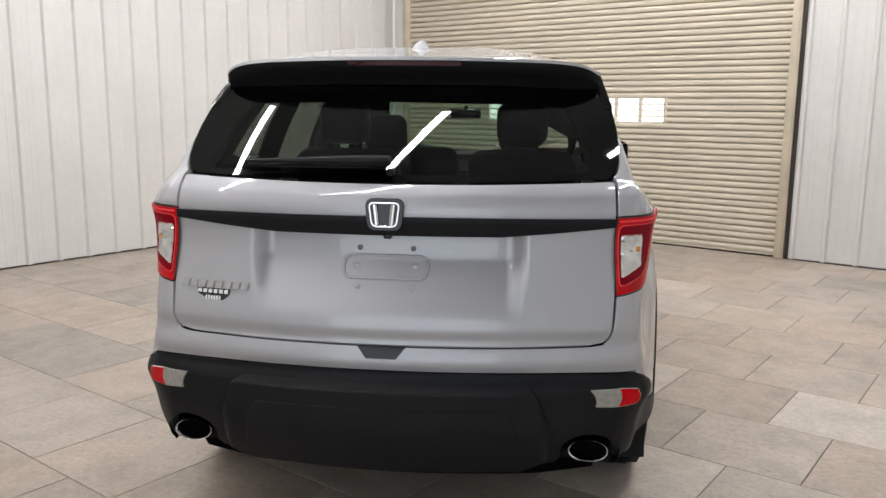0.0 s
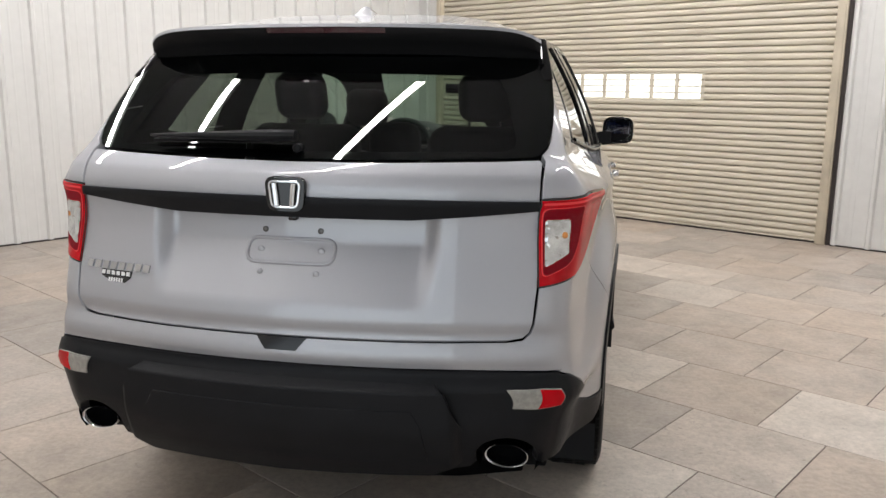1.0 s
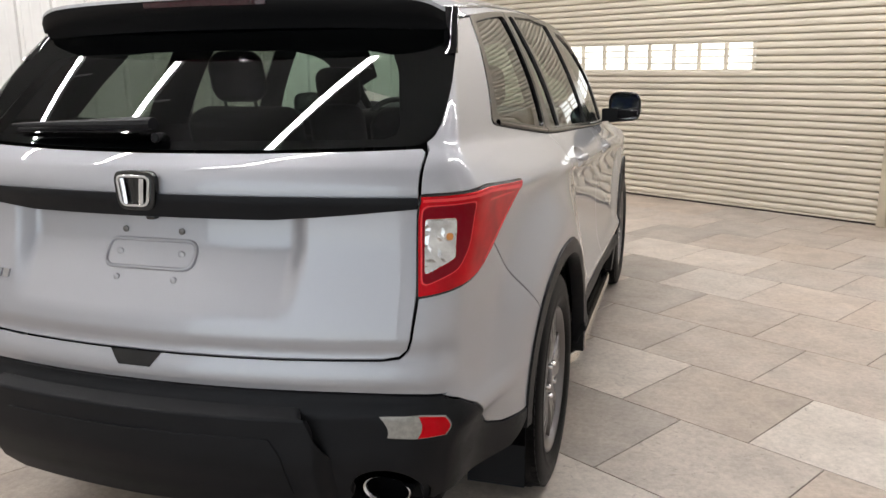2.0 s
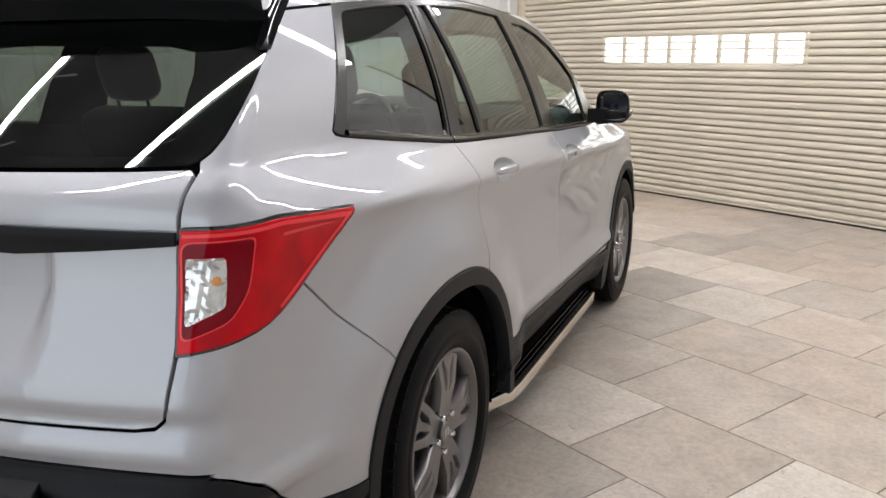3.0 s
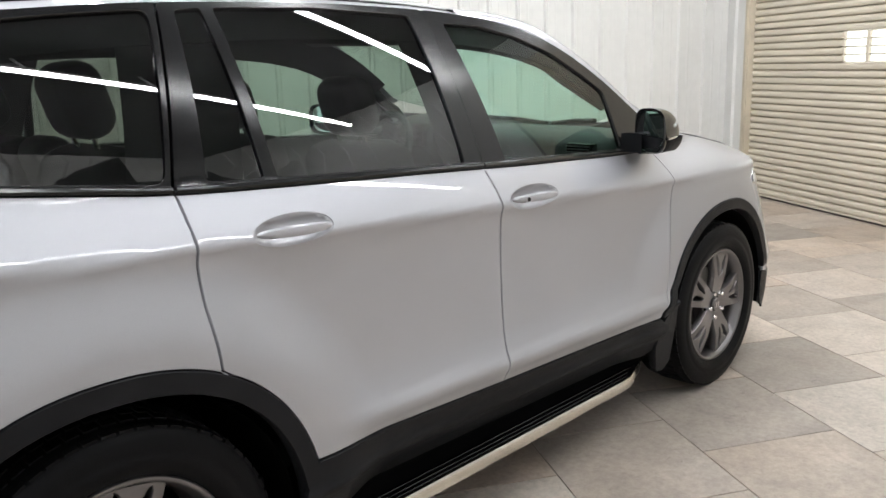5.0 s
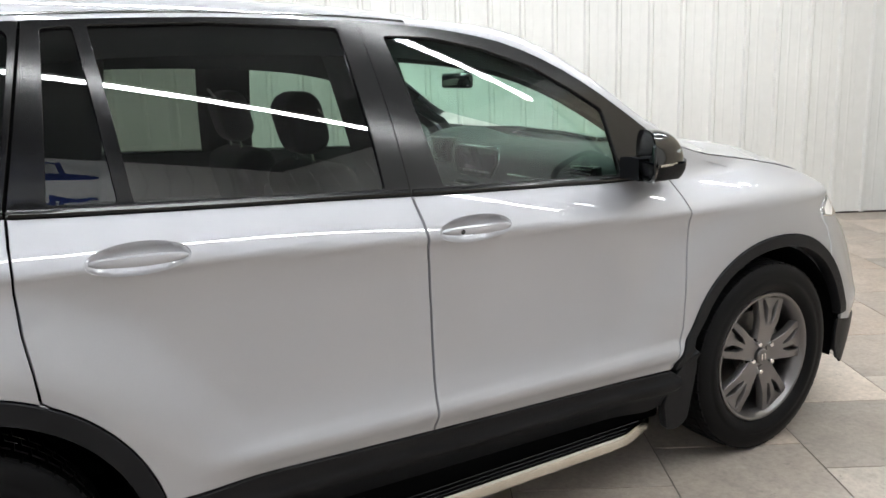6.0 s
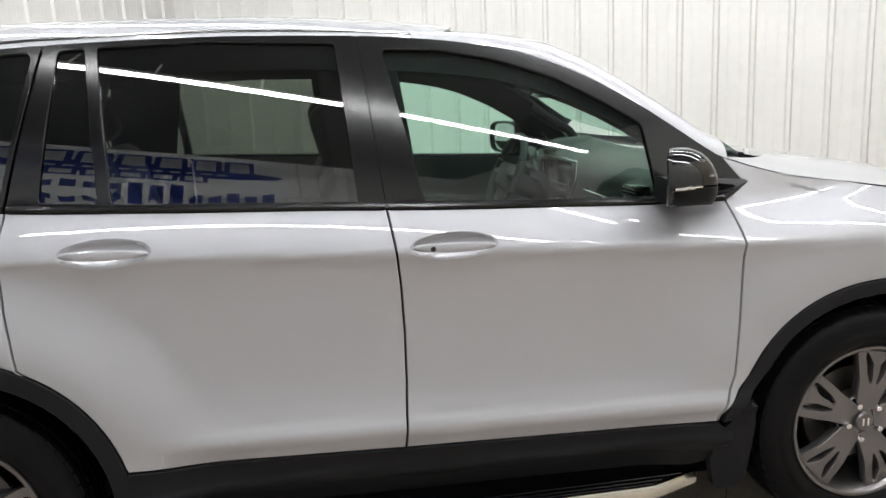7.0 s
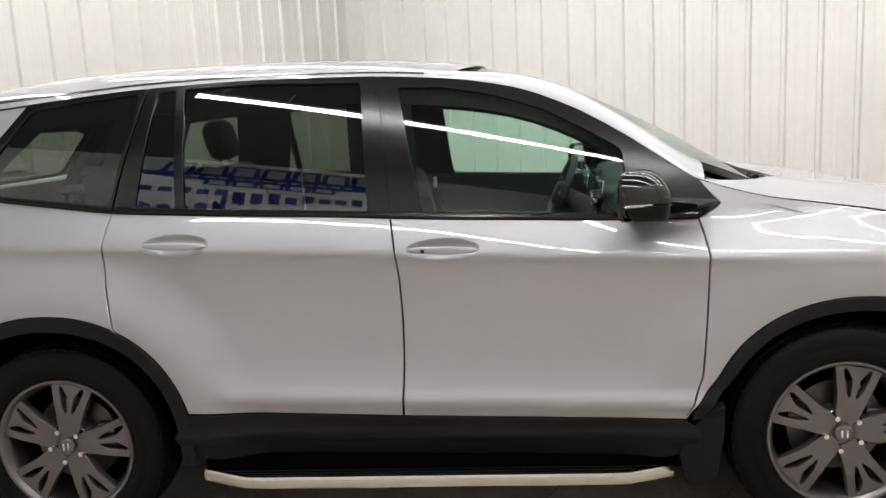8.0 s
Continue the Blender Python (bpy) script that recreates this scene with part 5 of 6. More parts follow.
put("bumper_step", sheet(whole([(0.0, 0.672), (0.46, 0.670), (0.49, 0.655), (0.545, 0.52), (0.56, 0.43), (0.45, 0.375), (0.0, 0.365)]), hump_at, 0.012, 0.02, (), 0.0), PLASTIC, bumper, "black raised bumper centre")
put("tow_cover", sheet(whole([(0.0, 0.600), (0.40, 0.600), (0.43, 0.55), (0.445, 0.44), (0.0, 0.42)]), lambda x, z: hump_at(x, z) + Vector((0, -0.004, 0)), 0.03, 0.004, (), 0.0), PLASTIC, bumper, "black tow cover")
put("valance", sheet(whole([(0.0, 0.42), (0.5, 0.42), (0.72, 0.40), (0.70, 0.30), (0.5, 0.275), (0.0, 0.27)]), lambda x, z: rear_at(x, z) + Vector((0, 0.10, 0)), 0.04, 0.02), DARK, bumper)
# tailgate grip hollow: its shade laid on as a flat dark patch
put("grip_hollow", sheet(whole([(0.0, 0.784), (0.078, 0.784), (0.048, 0.747), (0.0, 0.747)]), lambda x, z: rear_at(x, z) + Vector((0, -0.0015 + 0.0, 0)), 0.01, 0.0, (), 0.0), SATIN, bumper, "dark patch for the shaded tailgate grip")
# reflectors
refl = round_corner([("r", 0.668, 0.656), ("r", 0.765, 0.657), ("r", 0.828, 0.650), ("r", 0.842, 0.625), ("r", 0.828, 0.600), ("r", 0.762, 0.597), ("r", 0.686, 0.601)])
red_part = round_corner([("r", 0.763, 0.655), ("r", 0.826, 0.648), ("r", 0.839, 0.625), ("r", 0.826, 0.602), ("r", 0.760, 0.599)])
pair("reflector", sheet(refl, lambda s, z: lower_at(s, z) + Vector((0, -0.006, 0)), 0.02, 0.01, (), 0.0), REFLECTOR, (bumper, bumper), "clear and red bumper reflector")
pair("reflector_red", sheet(red_part, lambda s, z: lower_at(s, z) + Vector((0, -0.0085, 0)), 0.02, 0.004, (), 0.0), RED, (bumper, bumper), "red reflector")


def exhaust(x):
    bm = bmesh.new()
    rows = []
    for y, s in ((-0.70, 0.9), (-0.975, 0.97), (-0.988, 1.0), (-0.993, 0.97), (-0.991, 0.91), (-0.97, 0.88), (-0.80, 0.85)):
        rows.append([(x + 0.066 * s * math.cos(2 * math.pi * k / 32), y, 0.440 + 0.038 * s * math.sin(2 * math.pi * k / 32)) for k in range(32)])
    return loft(rows, True, bm)


for x in (-0.667, 0.667):
    tipo = part("exhaust_tip", exhaust(x), CHROME, suv, "oval chrome exhaust tip", angle=60)
    # dark disc across the pipe stands in for the shade inside
    bm = bmesh.new()
    bm.faces.new([bm.verts.new((x + 0.060 * math.cos(2 * math.pi * k / 24), -0.93, 0.440 + 0.035 * math.sin(2 * math.pi * k / 24))) for k in range(24)])
    part("exhaust_inside", bm, DARK, tipo)
    rows = [[(x + (0.105 + d) * math.cos(radians(a)), y, 0.436 + (0.078 + d) * math.sin(radians(a))) for a in range(-40, 221, 20)] for y, d in ((-0.955, 0.0), (-0.80, 0.01), (-0.66, -0.02))]
    part("exhaust_shroud", loft(rows), DARK, bumper, "black exhaust surround")
    part("muffler", lathe([(-0.2, 0.0), (-0.2, 0.1), (0.2, 0.1), (0.2, 0.0)], 24), DARK, suv).matrix_basis = Matrix.Translation((x * 0.8, -0.62, 0.42))

# antenna fin
rows = []
for k in range(13):
    t = k / 12
    y = -0.215 + 0.19 * t
    h = 0.040 * (1 - t) ** 0.8 * min(1.0, 0.5 + 4 * t)
    rows.append([(0.040 * (1 - 0.6 * t) * math.cos(math.pi * j / 12), y + 0.03 * math.sin(math.pi * j / 12), curve(ROOF, y) - 0.006 + (h + 0.006) * math.sin(math.pi * j / 12) ** 1.6) for j in range(13)])
bm = loft(rows)
bm.faces.new(bm.verts[:13])
part("antenna", bm, PAINT, suv, "silver shark-fin antenna", angle=60)


# front pillars, windscreen, hood, nose ------------------------------
def pillar(t, inner):
    y = 1.40 + (2.375 - 1.40) * t
    zr = curve(RAIL, y)
    p = Vector((half_width(y, zr), y, zr))
    return p + Vector((-0.085, 0.0, 0.016 + 0.048 * min(1.0, t / 0.45))) * inner + Vector((0.012, 0, 0.012)) * math.sin(math.pi * inner)


def pillar_skin():
    return loft([[pillar(k / 24, j / 6) for j in range(7)] for k in range(25)])


both("front_pillar", pillar_skin, PAINT, (suv, suv), "silver windscreen pillar", 80)
both("pillar_inner", lambda: tube([pillar(k / 16, 0.5) + Vector((-0.034, -0.012, -0.030)) for k in range(17)] + [pillar(1.0, 0.5) + Vector((-0.060, 0.05, -0.12))], [0.034] * 14 + [0.032, 0.030, 0.028, 0.024], 10, 0.8), CABIN, (suv, suv), "black inner pillar trim")


def screen(t, a):
    e = pillar(t, 1.0)
    c = Vector((0, 1.605 + (2.74 - 1.605) * t, 1.728 + (1.195 - 1.728) * t + 0.060 * math.sin(math.pi * t)))
    k = abs(a) ** (3.4 - 1.2 * min(1.0, t * 2.5))
    p = c + (e - c) * k
    p.x = a * e.x
    return p


windscreen = part("windscreen", loft([[screen(k / 24, -1 + j / 12) for j in range(25)] for k in range(25)]), GREEN, suv, "greenish windscreen", angle=80)
part("cowl_cover", loft([[screen(1.0, -0.62 + 1.24 * j / 24) + Vector((0, d, z)) for j in range(25)] for d, z in ((-0.02, -0.018), (0.04, -0.010), (0.10, -0.010), (0.16, -0.022), (0.24, -0.06))]), PLASTIC, suv, "black cowl and wiper cover")
for x0, x1 in ((-0.55, 0.0), (0.05, 0.48)):
    pts = [screen(0.985, x0 + (x1 - x0) * k / 8) + Vector((0, 0.03, 0.012 - 0.012 * abs(k / 4 - 1))) for k in range(9)]
    part("wiper", tube(pts, 0.013, 8, 0.8), PLASTIC, suv, "black windscreen wiper")


def hood_point(t, a):
    y = 2.36 + (3.18 - 2.36) * t
    z = curve(FENDER, y)
    e = Vector((half_width(y, z) - 0.004, y, z + 0.001))
    c = Vector((0, 2.84 + (3.47 - 2.84) * t, 1.205 - 0.020 * t - 0.10 * t ** 3))
    k = abs(a) ** 2.6
    p = c + (e - c) * k
    p.x = a * e.x
    p.z += 0.022 * math.exp(-((abs(a) - 0.62) / 0.16) ** 2) * (1 - t * 0.7)
    return p


def hood_front(a):
    p = hood_point(1.0, a)
    return Vector((p.x, nose_y(p.x, 1.035) - 0.004, 1.034))


part("hood", loft([[hood_point(k / 24, -1 + j / 20) for j in range(41)] for k in range(25)] + [[hood_front(-1 + j / 20) for j in range(41)]]), PAINT, suv, "silver hood", angle=80)
nose = round_corner([("r", 0.0, 1.03), ("r", 0.5, 1.035), ("s", 3.204, 1.067), ("s", 3.226, 1.03), ("s", 3.209, 0.985), ("s", 3.159, 0.945), ("s", 3.169, 0.908), ("s", 3.209, 0.858), ("s", 3.229, 0.80), ("s", 3.244, 0.74),
                     ("s", 3.28, 0.69), ("s", 3.325, 0.60), ("s", 3.345, 0.50), ("s", 3.352, 0.40), ("r", 0.6, 0.38), ("r", 0.0, 0.38)], True)
half = sheet(nose, wrap_front, 0.04, 0.014)
front_bumper = put("front_bumper", merged(half, mirrored(half)), PAINT, suv, "silver front bumper")
chin = round_corner([("r", 0.0, 0.40), ("r", 0.6, 0.405), ("s", 3.42, 0.425), ("s", 3.308, 0.445), ("s", 3.300, 0.38), ("s", 3.305, 0.32), ("s", 3.33, 0.265), ("s", 3.38, 0.23), ("r", 0.62, 0.20), ("r", 0.0, 0.20)], True)
half = sheet(chin, lambda s, z: wrap_front(s, z) + Vector((0.004, 0.008, 0)), 0.05, 0.01)
put("chin", merged(half, mirrored(half)), PLASTIC, front_bumper, "black lower front bumper")
head = round_corner([("r", 0.52, 1.01), ("r", 0.70, 1.035), ("s", 3.210, 1.062), ("s", 3.232, 1.028), ("s", 3.215, 0.985), ("s", 3.165, 0.944), ("s", 3.172, 0.912), ("s", 3.25, 0.896), ("r", 0.60, 0.90)], True)


def front_skin(d):
    return lambda s, z: wrap_front(s, z) + Vector((0.7 * d, 0.7 * d, 0.2 * d))


headlamps = pair("headlamp", sheet(head, front_skin(0.004), 0.03, 0.02), FACET, (suv, suv), "clear headlamp with amber corner")
corner_amber = round_corner([("s", 3.315, 1.042), ("s", 3.222, 1.054), ("s", 3.240, 1.025), ("s", 3.228, 1.002), ("s", 3.305, 1.000)], True)
pair("amber_corner", sheet(corner_amber, front_skin(0.006), 0.03, 0.0, (), 0.001), AMBER, headlamps, "amber side marker")
# the headlamp's bright shine, put in as a white patch
day_strip = round_corner([("s", 3.335, 0.992), ("s", 3.222, 0.985), ("s", 3.173, 0.943), ("s", 3.180, 0.916), ("s", 3.250, 0.902), ("s", 3.305, 0.955)], True)
pair("day_strip", sheet(day_strip, front_skin(0.007), 0.03, 0.0, (), 0.001), LIT_WHITE, headlamps, "headlamp strip with its bright shine painted white")
put("grille", sheet(whole([(0.0, 0.98), (0.5, 0.98), (0.55, 0.80), (0.0, 0.76)]), lambda x, z: Vector((x, nose_y(x, z) + 0.006, z)), 0.06, 0.01), GLOSS, front_bumper, "gloss black grille")


# hidden structure: floor pan, wheel housings, inner skins ------------
part("underbody", box_bm(-0.865, 0.865, 0.50, 2.32, 0.235, 0.37, 0.02, bm=box_bm(-0.70, 0.70, -0.60, 3.45, 0.215, 0.36, 0.03)), DARK, suv, "black underbody")
for cy in (0.0, 2.82):
    def liner():
        bm = bmesh.new()
        rows = []
        for k in range(25):
            a = radians(-12 + 204 * k / 24)
            rows.append([(x, cy + 0.462 * math.cos(a), 0.386 + 0.450 * math.sin(a)) for x in (0.50, 0.70, 0.925)])
        loft(rows, bm=bm)
        bm.faces.new([bm.verts.new((0.50, cy + 0.462 * math.cos(radians(-12 + 204 * k / 24)), 0.386 + 0.45 * math.sin(radians(-12 + 204 * k / 24)))) for k in range(25)])
        return bm
    both("wheel_housing", liner, DARK, (suv, suv), "black wheel housing")


def card_rows(y0, y1, z0, top):
    rows = []
    for k in range(21):
        y = y0 + (y1 - y0) * k / 20
        zt = curve(BELT, y) + 0.008
        rows.append([side_at(y, zt) + Vector((-0.012, 0, 0)), side_at(y, zt) + Vector((-0.055, 0, 0.004)), side_at(y, zt - 0.04) + Vector((-0.085, 0, 0)), side_at(y, zt - 0.2) + Vector((-0.10, 0, 0)),
                     side_at(y, zt - 0.23) + Vector((-0.15, 0, 0)), side_at(y, zt - 0.30) + Vector((-0.15, 0, 0)), side_at(y, z0) + Vector((-0.08, 0, 0))])
    return loft(rows)


both("door_card", lambda: card_rows(1.29, 2.34, 0.36, 0), DASH, front_doors, "dark grey door lining")
both("door_card", lambda: card_rows(0.53, 1.27, 0.36, 0), DASH, rear_doors, "dark grey door lining")
both("side_lining", lambda: card_rows(-0.72, 0.52, 0.85, 0), CABIN, (suv, suv), "black cargo side lining")
both("pillar_lining", lambda: loft([[side_at(y0 + (y1 - y0) * k / 8, z0 + (z1 - z0) * k / 8) + Vector((-0.035, dy, 0)) for dy in (-0.13, -0.06, 0.06, 0.11)] for k in range(9) for y0, y1, z0, z1 in ((1.275, 1.232, 1.2, 1.68),)]), CABIN, (suv, suv), "black centre pillar lining")
both("rear_pillar_lining", lambda: loft([[side_at(y0 + (y1 - y0) * k / 8, z0 + (z1 - z0) * k / 8) + Vector((-0.035, dy, 0)) for dy in (-0.12, -0.05, 0.06, 0.18)] for k in range(9) for y0, y1, z0, z1 in ((0.275, 0.365, 1.25, 1.68),)]), CABIN, (suv, suv), "black rear pillar lining")
both("corner_lining", lambda: loft([[wrap(s, z) + Vector((-0.045, 0.05, 0)) for s in (-0.10, 0.0, 0.12, 0.30, 0.40)] for z in (1.25, 1.35, 1.45, 1.55, 1.64)]), CABIN, (suv, suv), "black cargo pillar lining")
both("roof_lining", lambda: loft([[side_at(y, curve(RAIL, y) - 0.020) + Vector((-0.022, 0, 0)), side_at(y, curve(RAIL, y) - 0.100) + Vector((-0.030, 0, 0)), side_at(y, curve(RAIL, y) - 0.112) + Vector((-0.055, 0, 0)),
                                          side_at(y, curve(RAIL, y) - 0.050) + Vector((-0.15, 0, 0)), side_at(y, curve(RAIL, y)) + Vector((-0.22, 0, 0))] for y in [-0.42 + 2.55 * k / 30 for k in range(31)]]), CABIN, (suv, suv), "black roof side lining")
part("header_lining", loft([[screen(t, a) + Vector((0, -0.01, -0.045 - 0.01 * (t > 0.03))) for a in [-0.96 + 1.92 * j / 20 for j in range(21)]] for t in (0.0, 0.07, 0.13, 0.18)]), CABIN, suv, "black windscreen header lining")
part("headliner", loft([[roof_point(a, y) + Vector((-0.03 * a, 0, -0.055)) for a in [-0.97 + 1.94 * j / 20 for j in range(21)]] for y in [-0.50 + 2.0 * k / 16 for k in range(17)]]), LINER, suv, "grey headliner", angle=80)
part("cabin_floor", box_bm(-0.78, 0.78, -0.88, 2.40, 0.36, 0.42, 0.01), CABIN, suv, "black cabin carpet")
part("cargo_floor", box_bm(-0.62, 0.62, -0.92, 0.12, 0.74, 0.80, 0.01), CABIN, suv, "black cargo floor")
part("gate_lining", loft([[(x, rear_y(x, z) + 0.05, z) for x in [-0.70 + 1.4 * j / 12 for j in range(13)]] for z in (0.80, 0.95, 1.1, 1.2, 1.28)]), CABIN, tailgate, "black tailgate lining")


# cabin ----------------------------------------------------------------
def seat(x, y, w, back_h, lean_deg, name, label, legs=True):
    top = new(name)
    top.parent = suv
    top.location = (x, y, 0.42)
    tagged(top, label)

    def cushion(cx, cy, cz, sx, sy, sz, m=None, soft=0.38):
        bm = box_bm(-sx / 2, sx / 2, -sy / 2, sy / 2, -sz / 2, sz / 2, min(sx, sy, sz) * soft, 5)
        bm.transform((m or Matrix()) @ Matrix.Translation((cx, cy, cz)))
        return bm

    part("seat_cushion", cushion(0, 0.05, 0.26, w, 0.52, 0.20), LEATHER, top)
    tilt = Matrix.Translation((0, -0.20, 0.30)) @ Matrix.Rotation(radians(lean_deg), 4, "X")
    part("backrest", cushion(0, 0, back_h / 2, w * 0.92, 0.17, back_h, tilt), LEATHER, top)
    for sx in (-1, 1):
        part("side_bolster", cushion(sx * w * 0.42, 0.05, back_h * 0.42, w * 0.14, 0.14, back_h * 0.7, tilt), LEATHER, top)
        part("headrest_rod", tube([tilt @ Vector((sx * 0.07, 0, back_h - 0.03)), tilt @ Vector((sx * 0.07, 0.0, back_h + 0.10))], 0.007, 8), CHROME, top)
    part("headrest", cushion(0, 0.02, back_h + 0.130, 0.232, 0.125, 0.205, tilt, 0.48), LEATHER, top)
    if legs:
        part("seat_base", box_bm(-w * 0.4, w * 0.4, -0.18, 0.26, 0.0, 0.17, 0.02), CABIN, top)
    return top


seat(0.38, 1.50, 0.52, 0.56, 14, "front_seat", "black leather front seat")
seat(-0.38, 1.50, 0.52, 0.56, 14, "front_seat", "black leather front seat")
seat(0.41, 0.62, 0.54, 0.64, 16, "rear_seat", "black leather rear seat")
seat(-0.41, 0.62, 0.54, 0.64, 16, "rear_seat", "black leather rear seat")
seat(0.0, 0.62, 0.34, 0.42, 16, "rear_seat", "black leather middle rear seat")

# dashboard
prof = [(2.70, 1.165), (2.50, 1.222), (2.33, 1.236), (2.21, 1.232), (2.145, 1.215), (2.118, 1.17), (2.125, 1.08), (2.16, 0.98), (2.15, 0.85), (2.20, 0.66), (2.35, 0.50)]
rows = []
for k in range(29):
    x = -0.80 + 1.6 * k / 28
    hoodk = math.exp(-((x + 0.38) / 0.17) ** 4)
    rows.append([(x, y - 0.03 * hoodk * (0.3 < z < 1.19) + 0.05 * (x / 0.8) ** 4, z + (0.045 * hoodk if y < 2.4 and z > 1.12 else 0) - 0.03 * (x / 0.8) ** 4) for y, z in prof])
dash = part("dashboard", loft(rows), DASH, suv, "dark grey dashboard", angle=70)
bezel = rounded([(-0.155, 1.222), (0.155, 1.222), (0.165, 1.165), (0.115, 1.092), (-0.115, 1.092), (-0.165, 1.165)], 0.012, 3)
glass = rounded([(-0.146, 1.215), (0.146, 1.215), (0.155, 1.165), (0.110, 1.099), (-0.110, 1.099), (-0.155, 1.165)], 0.010, 3)
put("screen", sheet(glass, lambda x, z: Vector((x, 2.088 + 0.10 * (z - 1.1), z)), 0.05, 0.02, (), 0.0), GLOSS, dash, "black centre screen")
part("screen_bezel", tube([(x, 2.086 + 0.10 * (z - 1.1), z) for x, z in bezel + bezel[:1]], 0.0035, 8), CHROME, dash, "bright screen surround")
for k in range(6):
    part("button", box_bm(-0.10 + 0.034 * k, -0.08 + 0.034 * k, 2.082, 2.09, 1.112, 1.120, 0.002), STEEL, dash)
for x, y, z in ((-0.66, 2.105, 1.165), (-0.15, 2.098, 1.035), (0.15, 2.098, 1.035), (0.66, 2.105, 1.165)):
    vent = part("air_vent", box_bm(x - 0.062, x + 0.062, y, y + 0.05, z - 0.024, z + 0.024, 0.008), GLOSS, dash)
    for k in (-1, 0, 1):
        part("vent_blade", box_bm(x - 0.055, x + 0.055, y - 0.004, y + 0.006, z + 0.012 * k - 0.002, z + 0.012 * k + 0.002, 0.001), STEEL, vent)
part("dash_trim", tube([(0.20 + 0.58 * k / 12, 2.112 + 0.05 * ((0.20 + 0.58 * k / 12) / 0.8) ** 4, 1.118 - 0.02 * (k / 12) ** 2) for k in range(13)], 0.005, 8), CHROME, dash, "bright dash trim strip")
part("instrument_panel", box_bm(-0.53, -0.23, 2.078, 2.14, 1.135, 1.245, 0.01), GLOSS, dash, "black instrument cluster")
for x in (-0.455, -0.315):
    for r in (0.040, 0.026):
        pts = [(x + r * math.cos(2 * math.pi * k / 24), 2.075, 1.19 + r * math.sin(2 * math.pi * k / 24)) for k in range(25)]
        part("gauge_ring", tube(pts, 0.0022, 6), CHROME, dash)
part("glovebox", box_bm(0.2, 0.62, 2.12, 2.18, 0.76, 0.93, 0.012), DASH, dash)
part("console", box_bm(-0.13, 0.13, 1.0, 2.20, 0.42, 0.76, 0.03, 3), DASH, suv, "dark grey centre console")
part("shift_panel", box_bm(-0.09, 0.09, 1.80, 2.14, 0.755, 0.80, 0.01), GLOSS, suv)

# steering wheel
sw = new("steering_wheel")
sw.parent = suv
sw.matrix_basis = Matrix.Translation((-0.38, 1.945, 1.125)) @ Matrix.Rotation(radians(-24), 4, "X")
ring = [(0.185 * math.cos(2 * math.pi * k / 40), 0, 0.185 * math.sin(2 * math.pi * k / 40)) for k in range(41)]
part("steering_rim", tube(ring, 0.017, 10), DASH, sw)
part("airbag_hub", box_bm(-0.075, 0.075, -0.03, 0.04, -0.065, 0.055, 0.028, 3), DASH, sw)
for a, b in (((-0.17, 0, 0.005), (-0.06, 0, 0.0)), ((0.17, 0, 0.005), (0.06, 0, 0.0)), ((0, 0, -0.17), (0, 0, -0.05))):
    part("steering_spoke", tube([a, b], 0.016, 8, 0.7), STEEL, sw, "satin metal spoke")
part("steering_column", tube([(0, 0.03, -0.01), (0, 0.25, -0.02)], 0.05, 14), DASH, sw)
# interior mirror, visors
part("rear_view_mirror", box_bm(-0.105, 0.105, 1.985, 2.02, 1.470, 1.532, 0.014, 3), GLOSS, suv, "black rear-view mirror")
part("mirror_stalk", tube([(0, 2.015, 1.505), (0, 2.05, 1.53), (0, 2.06, 1.548)], 0.012, 8), CABIN, suv)
for x in (-0.38, 0.38):
    bm = box_bm(x - 0.21, x + 0.21, -0.075, 0.075, -0.01, 0.01, 0.008)
    part("sun_visor", bm, LINER, suv).matrix_basis = Matrix.Translation((0, 1.62, 1.645)) @ Matrix.Rotation(radians(-16), 4, "X")

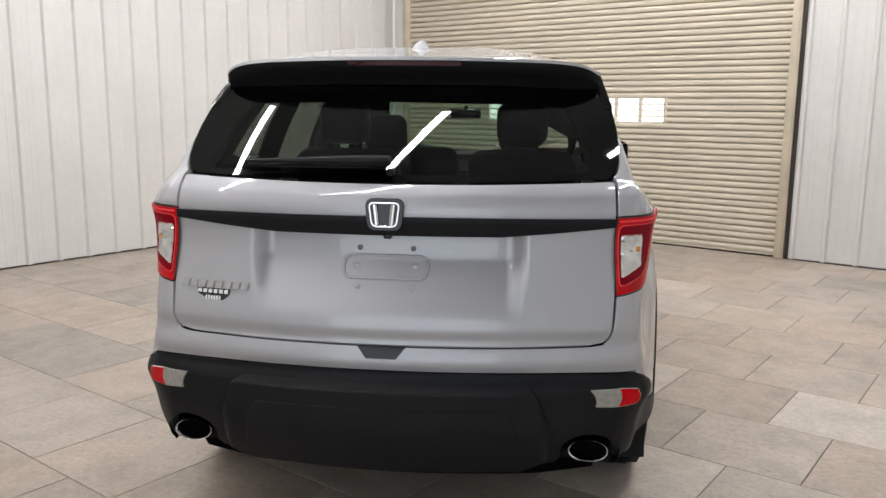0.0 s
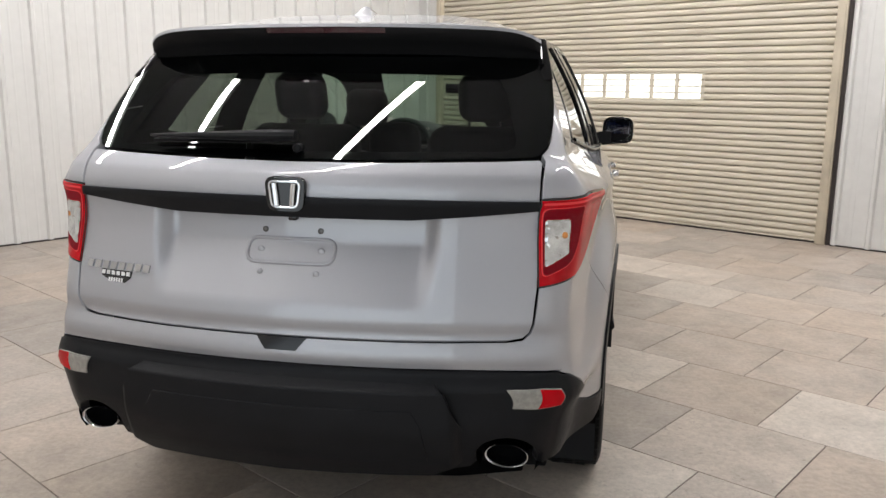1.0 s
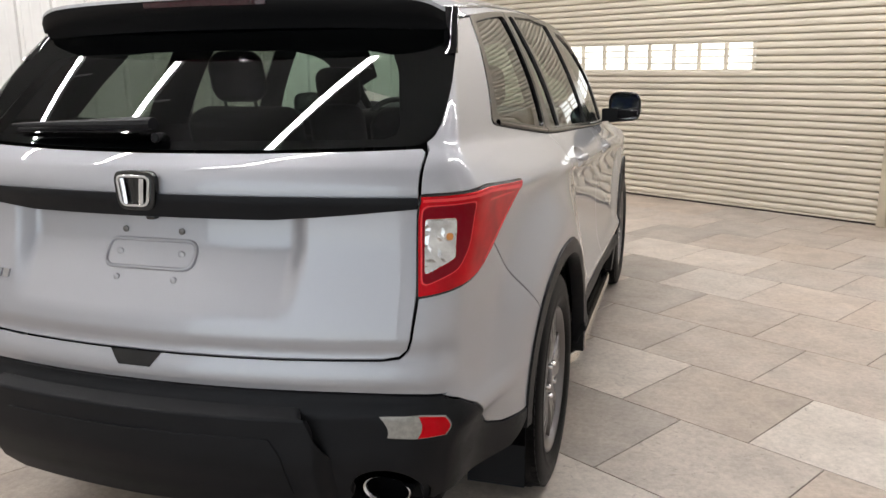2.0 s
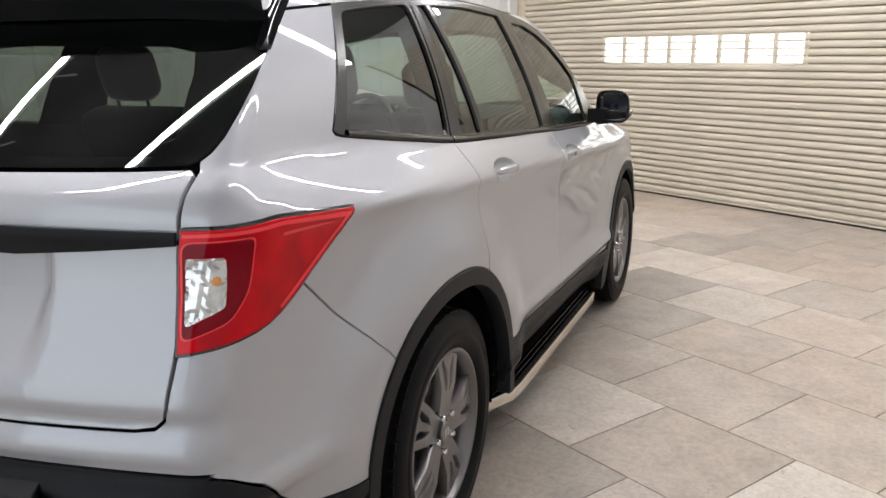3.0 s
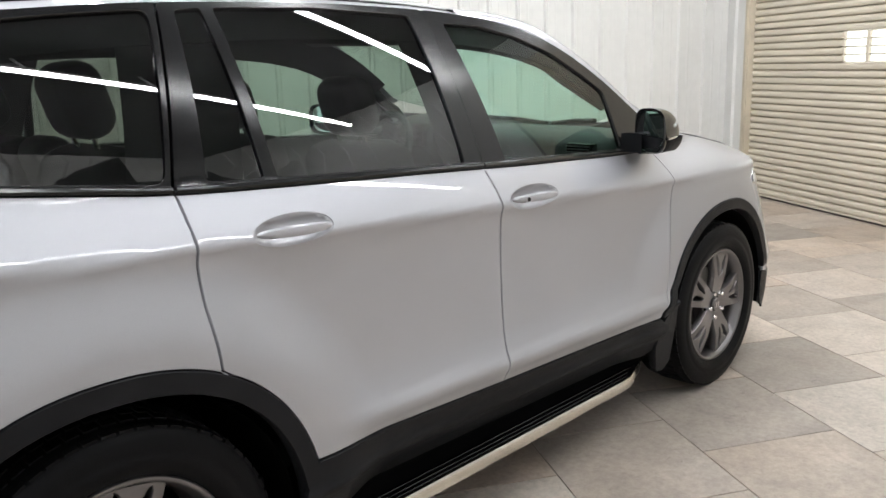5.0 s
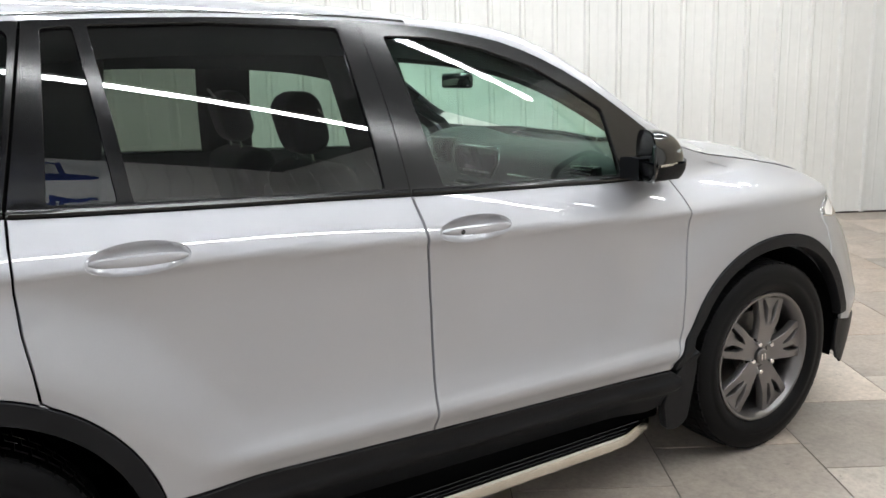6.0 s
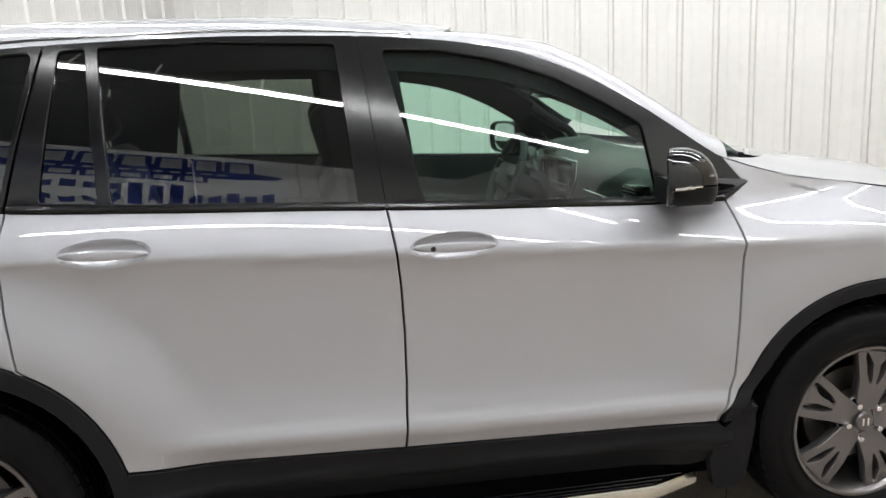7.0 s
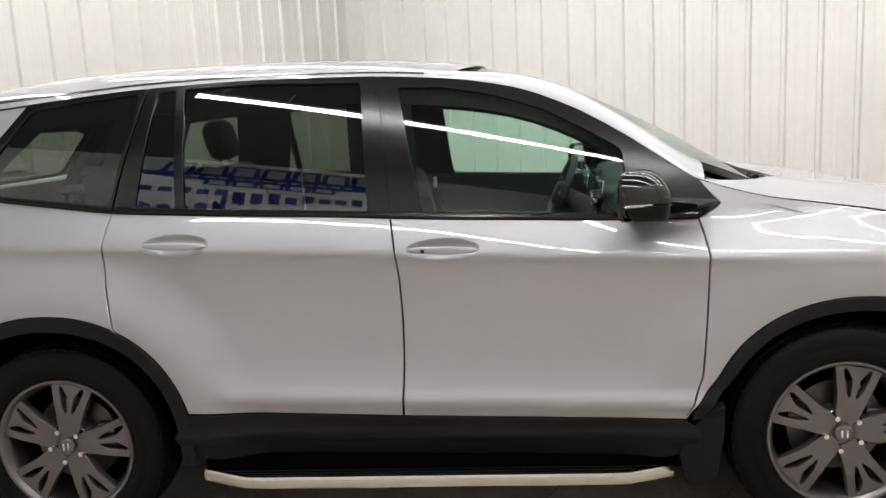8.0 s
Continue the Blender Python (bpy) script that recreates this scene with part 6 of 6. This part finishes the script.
# ---------------------------------------------------------------- floor of staggered tiles
TS, JOINT = 0.61, 0.0045
N_LINE, U_EVEN = 1.252, 0.575
floor = slab("floor", U0 - 0.15, U1 + 0.15, N0 - 0.15, N1 + 0.7, -0.10, -0.004, GROUT, "floor of square staggered stone-look tiles", "floor")
ROW_SHIFT = {3: 0.175, 4: -0.11}   # two rows are laid off the half-tile bond
LAID = {(0, -1): "p", (0, 0): "w", (0, 1): "p", (-1, 0): "p", (-1, -1): "g", (-1, 1): "w", (1, -2): "g", (1, -1): "w", (1, 0): "w", (1, 1): "w",
        (2, -2): "g", (2, -1): "w", (2, 0): "w", (3, -2): "g", (3, -1): "p", (3, 0): "w", (3, 1): "w", (4, -3): "g", (4, -2): "p", (4, -1): "p", (4, 0): "w", (4, 1): "w", (5, -4): "g", (5, -3): "w", (5, -1): "w"}
KINDS = {"w": TILE_WARM, "g": TILE_GREY, "p": TILE_PALE}
tile_me = {}
for kind, mat in KINDS.items():
    me = bpy.data.meshes.new("tile")
    tile_bm = box_bm(-TS / 2 + JOINT / 2, TS / 2 - JOINT / 2, -TS / 2 + JOINT / 2, TS / 2 - JOINT / 2, -0.012, 0.0, 0.0015, 1)
    tile_bm.to_mesh(me)
    tile_bm.free()
    me.materials.append(mat)
    tile_me[kind] = me
k0, k1 = math.floor((N0 - N_LINE) / TS), math.ceil((N1 - N_LINE) / TS)
for k in range(k0, k1):
    nc = N_LINE + (k + 0.5) * TS
    shift = ROW_SHIFT.get(k, U_EVEN + (0.0 if k % 2 == 0 else TS / 2))
    j0, j1 = math.floor((U0 - shift) / TS), math.ceil((U1 - shift) / TS)
    for j in range(j0, j1):
        kind = LAID.get((k, j), random.choice("wwwwwwggp"))
        ob = new("tile", tile_me[kind])
        ua, ub = max(shift + j * TS, U0), min(shift + (j + 1) * TS, U1)   # cut at the walls
        na, nb = max(nc - TS / 2, N0), min(nc + TS / 2, N1 + 0.5)
        size = Matrix.Diagonal((max(0.05, ub - ua) / TS, max(0.05, nb - na) / TS, 1, 1))
        ob.matrix_world = ROOM @ Matrix.Translation(((ua + ub) / 2, (na + nb) / 2, random.uniform(-0.0006, 0.0006))) @ Matrix.Rotation(radians(random.uniform(-0.06, 0.06)), 4, "Z") @ size
        ob.parent = floor
